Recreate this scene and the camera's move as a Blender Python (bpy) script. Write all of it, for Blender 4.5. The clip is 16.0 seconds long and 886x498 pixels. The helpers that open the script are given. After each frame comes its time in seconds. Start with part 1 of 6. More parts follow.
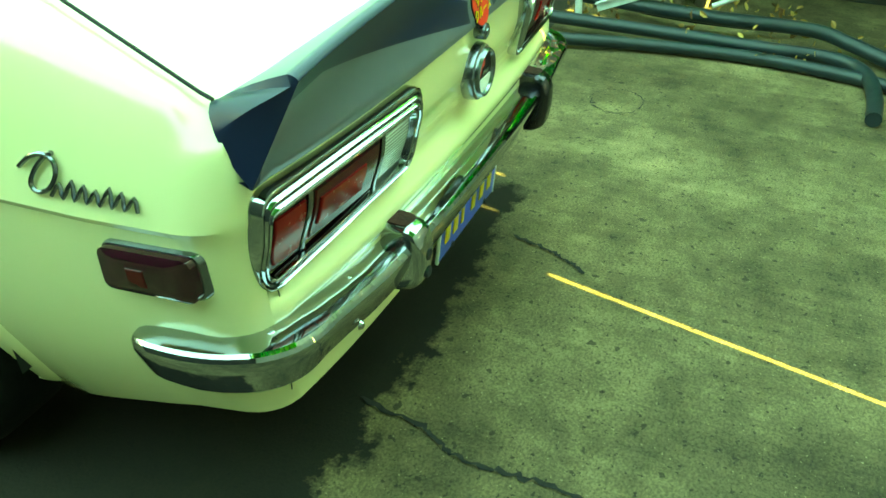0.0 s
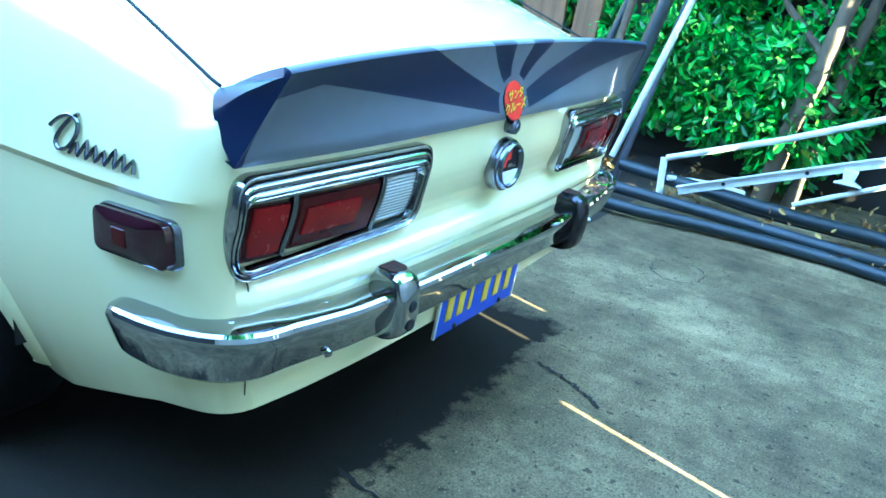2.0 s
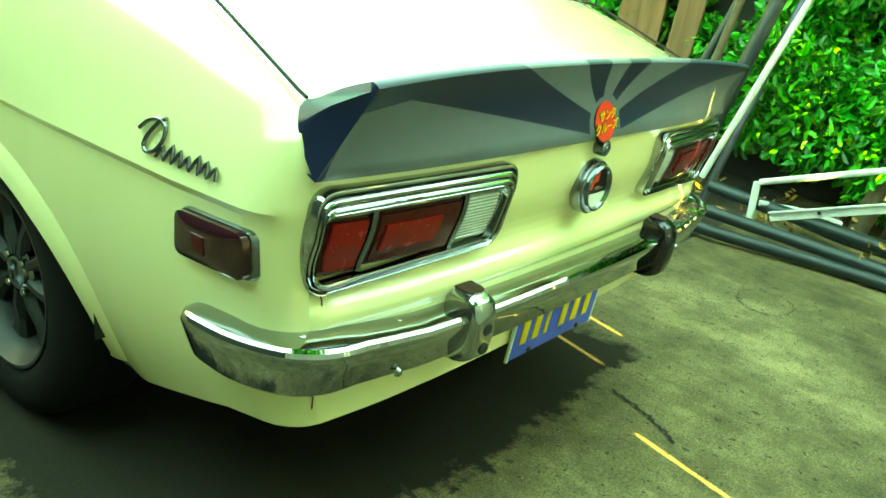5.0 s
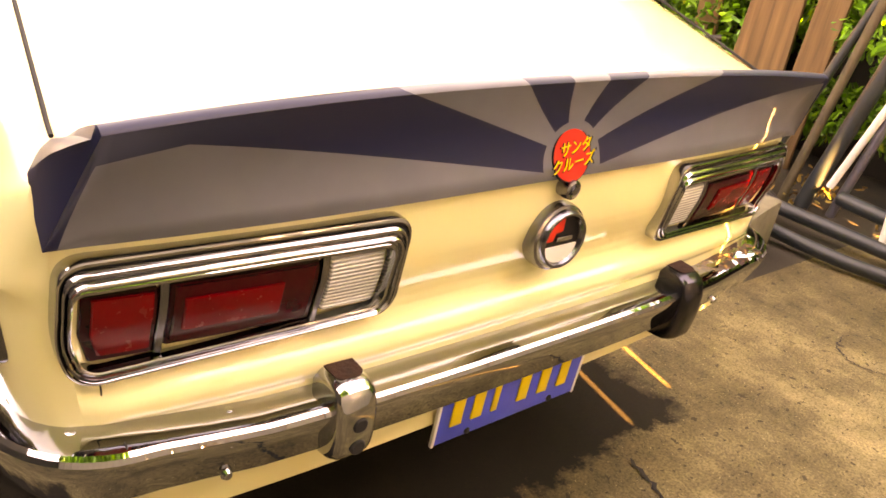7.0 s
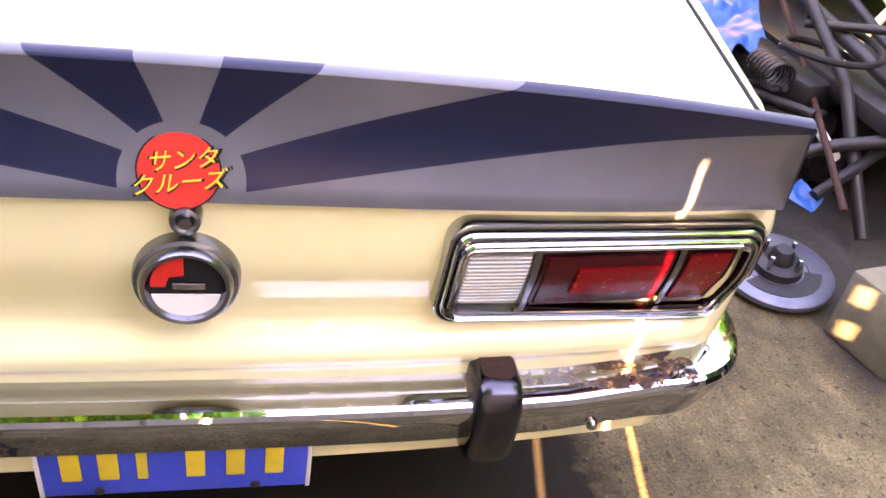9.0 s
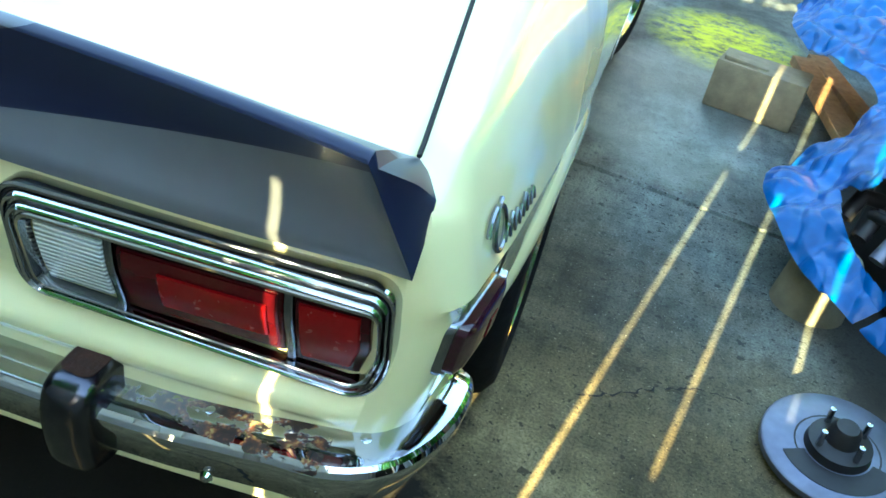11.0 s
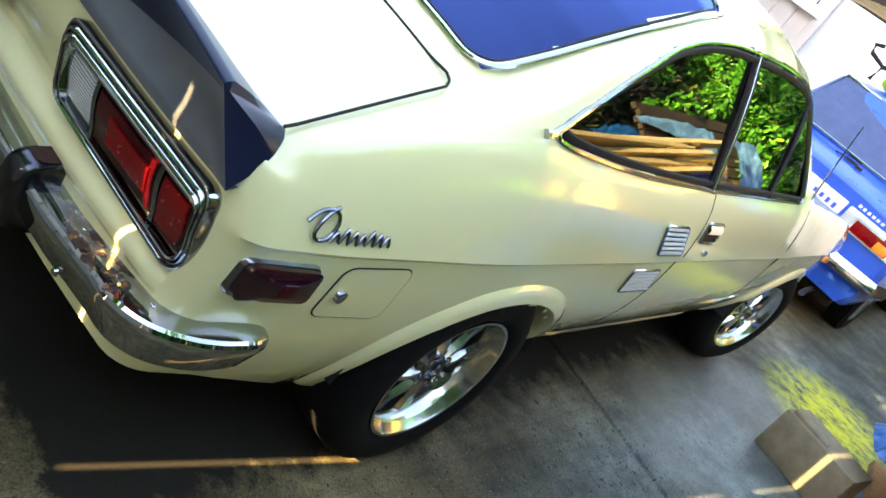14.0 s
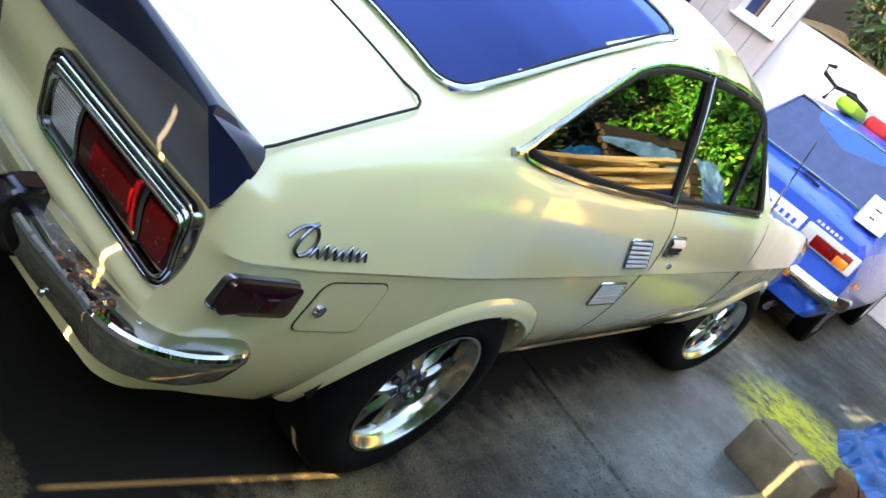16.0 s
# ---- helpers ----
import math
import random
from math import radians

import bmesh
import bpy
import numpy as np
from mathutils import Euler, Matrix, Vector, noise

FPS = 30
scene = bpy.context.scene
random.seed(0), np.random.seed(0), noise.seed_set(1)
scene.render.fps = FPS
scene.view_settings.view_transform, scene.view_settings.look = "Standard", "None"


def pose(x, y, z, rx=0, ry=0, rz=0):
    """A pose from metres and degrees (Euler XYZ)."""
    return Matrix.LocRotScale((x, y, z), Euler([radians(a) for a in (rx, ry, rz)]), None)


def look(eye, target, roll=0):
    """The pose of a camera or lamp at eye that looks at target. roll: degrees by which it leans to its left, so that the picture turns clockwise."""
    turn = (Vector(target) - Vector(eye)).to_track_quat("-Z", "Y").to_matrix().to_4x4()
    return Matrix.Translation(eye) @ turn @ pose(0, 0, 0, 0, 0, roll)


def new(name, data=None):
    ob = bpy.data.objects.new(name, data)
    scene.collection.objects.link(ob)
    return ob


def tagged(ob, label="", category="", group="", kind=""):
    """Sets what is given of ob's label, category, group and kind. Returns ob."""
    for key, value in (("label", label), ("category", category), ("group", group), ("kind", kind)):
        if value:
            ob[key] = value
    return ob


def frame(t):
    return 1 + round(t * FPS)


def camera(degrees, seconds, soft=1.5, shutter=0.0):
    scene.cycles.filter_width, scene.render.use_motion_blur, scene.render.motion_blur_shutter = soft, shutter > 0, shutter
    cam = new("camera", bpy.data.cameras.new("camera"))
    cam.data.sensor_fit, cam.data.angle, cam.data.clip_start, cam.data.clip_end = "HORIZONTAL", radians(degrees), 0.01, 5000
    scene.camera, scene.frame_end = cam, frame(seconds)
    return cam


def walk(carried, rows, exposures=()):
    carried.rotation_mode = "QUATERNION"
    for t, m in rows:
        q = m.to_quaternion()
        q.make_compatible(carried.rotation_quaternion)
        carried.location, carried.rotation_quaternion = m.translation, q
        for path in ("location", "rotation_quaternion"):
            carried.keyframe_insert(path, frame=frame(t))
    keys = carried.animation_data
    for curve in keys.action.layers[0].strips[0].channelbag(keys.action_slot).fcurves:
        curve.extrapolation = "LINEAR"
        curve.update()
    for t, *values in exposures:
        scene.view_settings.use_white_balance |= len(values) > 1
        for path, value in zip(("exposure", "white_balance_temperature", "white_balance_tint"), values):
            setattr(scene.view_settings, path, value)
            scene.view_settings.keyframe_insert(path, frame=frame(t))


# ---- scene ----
import functools

# ---------------------------------------------------------------- camera
cam = camera(57.23, 16.0, soft=1.6)
PATH = [
    (0, -1.3373, -0.4749, 1.175, 56.6, -1.45, -67.7),
    (0.5, -1.3587, -0.5847, 1.131, 61.37, -3.01, -62.96),
    (1, -1.3568, -0.6545, 1.0808, 65.35, -4.67, -61.03),
    (1.5, -1.3632, -0.6849, 1.0414, 67.2, -6.34, -58.91),
    (2, -1.3667, -0.695, 1.0167, 69.11, -7.81, -56.95),
    (2.5, -1.3673, -0.7062, 1.0081, 70.28, -8.4, -53.92),
    (3, -1.3679, -0.7066, 1.0057, 69.88, -8.87, -52.68),
    (3.5, -1.3686, -0.7083, 1.0061, 69.43, -9, -51.82),
    (3.7, -1.3677, -0.7009, 1.0018, 69.27, -9.07, -51.75),
    (6, -1.192, -0.6611, 1.0584, 66.89, -9.08, -46.01),
    (6.5, -1.0364, -0.6605, 1.0761, 65.83, -8.54, -41.82),
    (7, -0.8426, -0.6975, 1.0936, 64.3, -8.51, -38.55),
    (7.5, -0.6555, -0.7538, 1.0823, 63.15, -7, -30.06),
    (8, -0.4455, -0.7651, 1.1, 61.69, -6.45, -21.4),
    (8.5, -0.1685, -0.7324, 1.1315, 59.13, -7.48, -15.53),
    (9, 0.0685, -0.6985, 1.1406, 56.54, -8.33, -10.54),
    (9.5, 0.3087, -0.6812, 1.1424, 54.76, -8.51, -2.82),
    (10, 0.5024, -0.6387, 1.1246, 54.12, -8.26, 1.19),
    (10.2, 0.5563, -0.6249, 1.1292, 53.81, -8.13, 2.7),
    (12.3, 1.2044, -0.4693, 1.1409, 60.11, -22.83, 48.73),
    (12.5, 1.2516, -0.4851, 1.1528, 58.8, -24.6, 52.23),
    (13, 1.299, -0.5332, 1.1744, 57.07, -28.81, 54.96),
    (13.5, 1.31, -0.5893, 1.2055, 59.36, -30.65, 50.33),
    (14, 1.3265, -0.6223, 1.2243, 60.89, -33.51, 46.24),
    (14.5, 1.3389, -0.6546, 1.231, 61.77, -34.37, 44.64),
    (15, 1.3457, -0.6674, 1.2278, 62.57, -33.95, 44.97),
    (15.5, 1.3596, -0.6795, 1.2289, 63.85, -33.82, 44.15),
    (16, 1.3605, -0.6708, 1.2299, 64.26, -33.37, 43.34),
]
EXPO = [(0, 4.83, 20136, -62), (0.5, 5.25, 22733, 58), (1, 5.4, 17835, 102), (1.5, 5.45, 6500, -2), (2, 5.15, 4950, -4), (2.5, 5.32, 7050, 70), (3, 5.5, 9400, 126), (3.5, 5.4, 7350, 30), (6, 5.0, 44303, -58), (6.5, 5.05, 29868, -18), (7, 5.05, 90000, 50), (7.5, 5.2, 36000, 30), (8, 5.05, 9000, -46), (8.5, 4.95, 7900, -34), (9, 5.05, 9600, 54), (9.5, 5.2, 8336, 70), (9.8, 4.95, 5300, -12), (10, 4.75, 5100, -14), (12.5, 3.83, 9300, 6), (13, 3.87, 8800, 6), (14, 3.75, 8000, 14), (15, 3.61, 7864, 18), (16, 3.53, 7629, 18)]
walk(cam, [(r[0], pose(*r[1:])) for r in PATH], exposures=EXPO)

# ---------------------------------------------------------------- light
SUN = Vector((-0.215, -1.0, 0.374)).normalized()
world = bpy.data.worlds.new("sky")
scene.world = world
world.use_nodes = True
wn = world.node_tree.nodes
sky = wn.new("ShaderNodeTexSky")
sky.sky_type = "NISHITA"
sky.sun_disc = False
sky.sun_elevation = math.asin(SUN.z)
sky.sun_rotation = math.atan2(SUN.x, SUN.y)
wn["Background"].inputs[1].default_value = 0.15
world.node_tree.links.new(sky.outputs[0], wn["Background"].inputs[0])
sun = new("sun", bpy.data.lights.new("sun", "SUN"))
sun.data.energy = 5.0
sun.data.angle = radians(0.3)
sun.data.color = (1.0, 0.80, 0.44)
sun.matrix_world = look(SUN * 20, (0, 0, 0))


# ---------------------------------------------------------------- materials
class Nodes:
    """A small wrapper for node materials."""

    def __init__(self, name, rough=0.5, metal=0.0, spec=0.5, coat=0.0):
        self.mat = bpy.data.materials.new(name)
        self.mat.use_nodes = True
        self.t = self.mat.node_tree
        self.b = self.t.nodes["Principled BSDF"]
        for key, value in (("Roughness", rough), ("Metallic", metal), ("Specular IOR Level", spec), ("Coat Weight", coat), ("Coat Roughness", 0.04)):
            self.b.inputs[key].default_value = value
        self.pos = self.t.nodes.new("ShaderNodeTexCoord").outputs["Object"]

    def wire(self, a, b):
        self.t.links.new(a, b)

    def noise(self, scale, detail=4.0, rough=0.55, stretch=None, offset=0.0):
        n = self.t.nodes.new("ShaderNodeTexNoise")
        n.inputs["Scale"].default_value, n.inputs["Detail"].default_value, n.inputs["Roughness"].default_value = scale, detail, rough
        m = self.t.nodes.new("ShaderNodeMapping")
        m.inputs["Scale"].default_value = stretch or (1, 1, 1)
        m.inputs["Location"].default_value = (offset, offset * 0.7, offset * 1.3)
        self.wire(self.pos, m.inputs["Vector"])
        self.wire(m.outputs[0], n.inputs["Vector"])
        return n.outputs["Fac"]

    def ramp(self, fac, stops):
        r = self.t.nodes.new("ShaderNodeValToRGB")
        while len(r.color_ramp.elements) < len(stops):
            r.color_ramp.elements.new(0.5)
        for e, (p, c) in zip(r.color_ramp.elements, stops):
            e.position = p
            e.color = (*c, 1) if len(c) == 3 else c
        self.wire(fac, r.inputs[0])
        return r.outputs["Color"]

    def mix(self, fac, a, b, kind="MIX"):
        m = self.t.nodes.new("ShaderNodeMix")
        m.data_type, m.blend_type = "RGBA", kind
        for sock, v in ((m.inputs["Factor"], fac), (m.inputs["A"], a), (m.inputs["B"], b)):
            if isinstance(v, (int, float)):
                sock.default_value = v
            elif isinstance(v, tuple):
                sock.default_value = (*v, 1)
            else:
                self.wire(v, sock)
        return m.outputs["Result"]

    def math(self, op, a, b=0.0):
        m = self.t.nodes.new("ShaderNodeMath")
        m.operation = op
        for sock, v in zip(m.inputs, (a, b)):
            if isinstance(v, (int, float)):
                sock.default_value = v
            else:
                self.wire(v, sock)
        return m.outputs[0]

    def random(self):
        return self.t.nodes.new("ShaderNodeObjectInfo").outputs["Random"]

    def island(self):
        return self.t.nodes.new("ShaderNodeNewGeometry").outputs["Random Per Island"]

    def color(self, v):
        if isinstance(v, tuple):
            self.b.inputs["Base Color"].default_value = (*v, 1)
        else:
            self.wire(v, self.b.inputs["Base Color"])
        return self

    def rough(self, v):
        self.wire(v, self.b.inputs["Roughness"])
        return self

    def bump(self, fac, strength=0.3, dist=0.01):
        n = self.t.nodes.new("ShaderNodeBump")
        n.inputs["Strength"].default_value, n.inputs["Distance"].default_value = strength, dist
        self.wire(fac, n.inputs["Height"])
        self.wire(n.outputs[0], self.b.inputs["Normal"])
        return self


def simple(name, c, rough=0.5, metal=0.0, vary=0.15, scale=12.0, coat=0.0, bump=0.0, bump_scale=80.0, spec=0.5):
    m = Nodes(name, rough, metal, spec, coat)
    f = m.noise(scale, 5)
    m.color(m.ramp(f, [(0.25, tuple(v * (1 - vary) for v in c)), (0.75, tuple(min(1.0, v * (1 + vary)) for v in c))]))
    g = m.noise(scale * 4, 3, offset=3.1)
    m.rough(m.math("ADD", m.math("MULTIPLY", g, 0.16), rough - 0.08))
    if bump:
        m.bump(m.noise(bump_scale, 4), bump, 0.004)
    return m.mat


M_PAINT = simple("cream_paint", (0.81, 0.75, 0.42), 0.2, coat=1.0, vary=0.03, scale=3.0)
M_CHROME = simple("chrome", (0.44, 0.455, 0.485), 0.08, 1.0, vary=0.05, scale=20.0)
M_ALLOY = simple("polished_alloy", (0.56, 0.57, 0.55), 0.16, 1.0, vary=0.08, scale=30.0)
# satin metal brightened in place of a sky reflection on slats and flap
M_SATIN = simple("sky_bright_satin", (0.86, 0.87, 0.86), 0.45, 0.6, vary=0.05, scale=20.0)
M_BLACK = simple("black_rubber", (0.010, 0.010, 0.011), 0.65, vary=0.3, scale=30.0, spec=0.2)
M_DARK = simple("dark_underside", (0.01, 0.01, 0.01), 0.85, vary=0.4)
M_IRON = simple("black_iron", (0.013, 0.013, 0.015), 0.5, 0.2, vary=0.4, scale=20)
M_TYRE = simple("tyre_rubber", (0.005, 0.005, 0.0055), 0.85, vary=0.3, scale=40.0, bump=0.2, spec=0.12)


# ---------------------------------------------------------------- mesh helpers
def mesh_of(verts, faces, smooth=True, angle=40):
    me = bpy.data.meshes.new("mesh")
    me.from_pydata([tuple(v) for v in verts], [], faces)
    me.update()
    if smooth:
        me.polygons.foreach_set("use_smooth", [True] * len(me.polygons))
        me.set_sharp_from_angle(angle=radians(angle))
    return me


def part(name, geo, material, parent=None, label="", smooth=True, angle=40):
    """One mesh object under a thing or a part. geo: (verts, faces) or a bmesh."""
    if isinstance(geo, tuple):
        me = mesh_of(*geo, smooth=smooth, angle=angle)
    else:
        me = bpy.data.meshes.new("mesh")
        bmesh.ops.recalc_face_normals(geo, faces=geo.faces[:])
        geo.to_mesh(me)
        geo.free()
        if smooth:
            me.polygons.foreach_set("use_smooth", [True] * len(me.polygons))
            me.set_sharp_from_angle(angle=radians(angle))
    me.materials.append(material)
    ob = new(name, me)
    if parent is not None:
        ob.parent = parent
    return tagged(ob, label) if label else ob


def thing(name, at, label, category, group="", kind="", turn=0.0):
    ob = new(name)
    ob.empty_display_size = 0.1
    ob.matrix_world = pose(*at, 0, 0, turn)
    return tagged(ob, label, category, group, kind)


def join(*geos):
    verts, faces = [], []
    for v, f in geos:
        n = len(verts)
        verts += [tuple(p) for p in v]
        faces += [tuple(i + n for i in q) for q in f]
    return verts, faces


def moved(geo, m):
    return [tuple(m @ Vector(v)) for v in geo[0]], geo[1]


def grid(rows, closed_u=False, closed_v=False, flip=False):
    """Faces over rows of points."""
    nv = len(rows[0])
    verts = [tuple(p) for r in rows for p in r]
    faces = []
    for i in range(len(rows) - (0 if closed_u else 1)):
        for j in range(nv - (0 if closed_v else 1)):
            a, b = i * nv + j, i * nv + (j + 1) % nv
            k = (i + 1) % len(rows)
            c, d = k * nv + (j + 1) % nv, k * nv + j
            faces.append((a, d, c, b) if flip else (a, b, c, d))
    return verts, faces


def box(sx, sy, sz, bevel=0.0, at=(0, 0, 0), segs=2):
    bm = bmesh.new()
    bmesh.ops.create_cube(bm, size=1.0, matrix=Matrix.Translation(at) @ Matrix.Diagonal((sx, sy, sz, 1)))
    if bevel:
        bmesh.ops.bevel(bm, geom=bm.edges[:], offset=bevel, segments=segs, profile=0.5, affect="EDGES")
    out = [tuple(v.co) for v in bm.verts], [tuple(v.index for v in f.verts) for f in bm.faces]
    bm.free()
    return out


def frames_along(path, closed=False, up=Vector((0, 0, 1))):
    pts = [Vector(p) for p in path]
    n = len(pts)
    out = []
    for i, p in enumerate(pts):
        a = pts[(i - 1) % n] if closed or i else p
        b = pts[(i + 1) % n] if closed or i < n - 1 else p
        t = (b - a).normalized()
        s = t.cross(up)
        if s.length < 1e-4:
            s = t.cross(Vector((1, 0, 0)))
        s.normalize()
        out.append((p, t, s, s.cross(t).normalized()))
    return out


def tube(path, r, n=8, closed=False, caps=True, up=Vector((0, 0, 1)), flat=1.0):
    """A round (or flattened) rod along a path; r: one radius or one for each point."""
    rows = []
    for i, (p, t, s, u) in enumerate(frames_along(path, closed, up)):
        rr = r[i] if isinstance(r, (list, tuple)) else r
        rows.append([p + s * (rr * math.cos(2 * math.pi * k / n)) + u * (rr * flat * math.sin(2 * math.pi * k / n)) for k in range(n)])
    v, f = grid(rows, closed, True)
    if caps and not closed:
        f.append(tuple(range(n))[::-1])
        f.append(tuple(range(len(v) - n, len(v))))
    return v, f


def sweep(path, section, up=Vector((0, 0, 1)), closed=False, scale=None):
    """A closed section of (side, up) pairs along a path."""
    rows = []
    for i, (p, t, s, u) in enumerate(frames_along(path, closed, up)):
        k = scale[i] if scale else 1.0
        rows.append([p + s * (a * k) + u * (b * k) for a, b in section])
    v, f = grid(rows, closed, True)
    n = len(section)
    if not closed:
        f.append(tuple(range(n))[::-1])
        f.append(tuple(range(len(v) - n, len(v))))
    return v, f


def lathe(profile, n=48, axis="x", closed=False):
    """Turn (radius, along) pairs about an axis."""
    rows = []
    for k in range(n):
        c, s = math.cos(2 * math.pi * k / n), math.sin(2 * math.pi * k / n)
        rows.append([{"x": (h, r * c, r * s), "y": (r * c, h, r * s), "z": (r * c, r * s, h)}[axis] for r, h in profile])
    return grid(rows, True, closed)


def prism(outline, depth, at=0.0, axis="y", bevel=0.0):
    """A flat outline given a thickness along an axis; outline in the two other axes."""
    bm = bmesh.new()
    def put(a, b, h):
        return {"y": (a, h, b), "x": (h, a, b), "z": (a, b, h)}[axis]
    vs = [bm.verts.new(put(a, b, at)) for a, b in outline]
    f = bm.faces.new(vs)
    r = bmesh.ops.extrude_face_region(bm, geom=[f])
    d = {"y": (0, depth, 0), "x": (depth, 0, 0), "z": (0, 0, depth)}[axis]
    bmesh.ops.translate(bm, vec=d, verts=[e for e in r["geom"] if isinstance(e, bmesh.types.BMVert)])
    bmesh.ops.recalc_face_normals(bm, faces=bm.faces[:])
    if bevel:
        bmesh.ops.bevel(bm, geom=[e for e in bm.edges if len(e.link_faces) == 2 and e.calc_face_angle(0) > 0.6], offset=bevel, segments=2, profile=0.5, affect="EDGES")
    bm.verts.index_update()
    out = [tuple(v.co) for v in bm.verts], [tuple(v.index for v in f.verts) for f in bm.faces]
    bm.free()
    return out


def lerp(xs, ys, x):
    return float(np.interp(x, xs, ys))


def smooth_path(pts, n=8, closed=False):
    """Catmull-Rom through points."""
    p = [Vector(q) for q in pts]
    out = []
    m = len(p)
    for i in range(m if closed else m - 1):
        a, b, c, d = (p[(i + k) % m] if closed else p[min(max(i + k, 0), m - 1)] for k in (-1, 0, 1, 2))
        for k in range(n):
            t = k / n
            out.append(0.5 * (2 * b + (c - a) * t + (2 * a - 5 * b + 4 * c - d) * t * t + (3 * b - a - 3 * c + d) * t ** 3))
    if not closed:
        out.append(p[-1])
    return out


def rounded(outline, r, n=5):
    """Round the corners of a polygon of 2D points."""
    out = []
    m = len(outline)
    for i in range(m):
        p = Vector(outline[i])
        a = Vector(outline[i - 1]) - p
        b = Vector(outline[(i + 1) % m]) - p
        k = min(r, a.length * 0.45, b.length * 0.45)
        a, b = p + a.normalized() * k, p + b.normalized() * k
        for j in range(n + 1):
            t = j / n
            q = a * (1 - t) ** 2 + p * (2 * t * (1 - t)) + b * t * t
            out.append((q.x, q.y))
    return out

# ---------------------------------------------------------------- ground
_m = Nodes("driveway_concrete", 0.85, 0.0, 0.25)
_sep = _m.t.nodes.new("ShaderNodeSeparateXYZ")
_m.wire(_m.pos, _sep.inputs[0])
_big = _m.noise(1.3, 5, 0.6)
_broom = _m.noise(30, 5, 0.65, (1.0, 0.07, 1.0))
_grain = _m.noise(150, 3, 0.7)
_spots = _m.math("GREATER_THAN", _m.noise(34, 2, 0.4, offset=5.0), 0.69)
_col = _m.ramp(_big, [(0.32, (0.052, 0.047, 0.035)), (0.5, (0.125, 0.114, 0.084)), (0.68, (0.215, 0.198, 0.15))])
_col = _m.mix(0.3, _col, _m.ramp(_broom, [(0.36, (0.4, 0.4, 0.4)), (0.62, (1.15, 1.15, 1.15))]), "MULTIPLY")
_col = _m.mix(0.85, _col, _m.ramp(_grain, [(0.36, (0.45, 0.45, 0.45)), (0.6, (1.1, 1.1, 1.1))]), "MULTIPLY")
_col = _m.mix(0.8, _col, _m.ramp(_m.noise(8, 6, 0.72, offset=7.0), [(0.36, (0.5, 0.5, 0.48)), (0.62, (1.25, 1.22, 1.18))]), "MULTIPLY")
_col = _m.mix(_m.math("MULTIPLY", _spots, 0.75), _col, (0.02, 0.018, 0.016))
_col = _m.mix(_m.math("MULTIPLY", _m.math("GREATER_THAN", _m.noise(95, 2, 0.5, offset=11.0), 0.68), 0.8), _col, (0.018, 0.017, 0.015))
_col = _m.mix(_m.math("MULTIPLY", _m.math("GREATER_THAN", _m.noise(120, 2, 0.5, offset=14.0), 0.70), 0.5), _col, (0.34, 0.32, 0.26))
# warm tint behind the car; blue sky light painted into the concrete beside it
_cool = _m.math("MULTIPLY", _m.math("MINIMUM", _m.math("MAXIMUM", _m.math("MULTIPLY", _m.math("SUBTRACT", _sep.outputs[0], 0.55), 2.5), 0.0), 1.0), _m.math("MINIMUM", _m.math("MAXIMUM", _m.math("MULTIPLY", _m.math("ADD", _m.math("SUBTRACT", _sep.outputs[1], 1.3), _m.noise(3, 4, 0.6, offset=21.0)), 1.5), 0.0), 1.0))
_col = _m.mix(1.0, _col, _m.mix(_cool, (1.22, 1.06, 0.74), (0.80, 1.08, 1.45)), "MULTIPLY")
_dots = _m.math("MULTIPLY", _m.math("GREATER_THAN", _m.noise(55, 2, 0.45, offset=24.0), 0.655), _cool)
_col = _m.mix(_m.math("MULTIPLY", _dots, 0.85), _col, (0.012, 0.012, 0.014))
# shade under the trailer, painted dark into the ground
_trailer_shade = _m.math("MULTIPLY", _m.math("SUBTRACT", _m.math("ADD", _sep.outputs[0], _m.math("MULTIPLY", _m.noise(6, 4, 0.6, offset=16.0), 0.22)), 1.53), 9.0)
_trailer_shade = _m.math("MULTIPLY", _m.math("MINIMUM", _m.math("MAXIMUM", _trailer_shade, 0.0), 1.0), _m.math("MULTIPLY", _m.math("GREATER_THAN", _sep.outputs[1], 0.42), _m.math("LESS_THAN", _sep.outputs[1], 2.6)))
_col = _m.mix(_m.math("MULTIPLY", _trailer_shade, 0.85), _col, (0.022, 0.021, 0.02))
# an old toothed oil and water stain, with the car's shade painted into it
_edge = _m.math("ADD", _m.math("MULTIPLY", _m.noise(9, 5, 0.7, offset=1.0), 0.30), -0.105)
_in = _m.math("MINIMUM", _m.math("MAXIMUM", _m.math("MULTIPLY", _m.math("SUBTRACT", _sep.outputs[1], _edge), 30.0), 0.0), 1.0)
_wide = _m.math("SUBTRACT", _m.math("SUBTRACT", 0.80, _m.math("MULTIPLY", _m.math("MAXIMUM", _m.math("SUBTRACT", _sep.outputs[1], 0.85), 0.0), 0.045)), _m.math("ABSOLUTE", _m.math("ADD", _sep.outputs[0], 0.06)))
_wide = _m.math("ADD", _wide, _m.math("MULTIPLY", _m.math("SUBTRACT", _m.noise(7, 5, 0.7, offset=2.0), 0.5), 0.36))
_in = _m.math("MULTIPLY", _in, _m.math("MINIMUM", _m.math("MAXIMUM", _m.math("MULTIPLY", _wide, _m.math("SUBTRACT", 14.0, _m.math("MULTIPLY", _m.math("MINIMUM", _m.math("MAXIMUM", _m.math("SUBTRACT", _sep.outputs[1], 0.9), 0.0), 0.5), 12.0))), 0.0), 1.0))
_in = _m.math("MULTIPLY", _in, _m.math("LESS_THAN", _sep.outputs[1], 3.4))
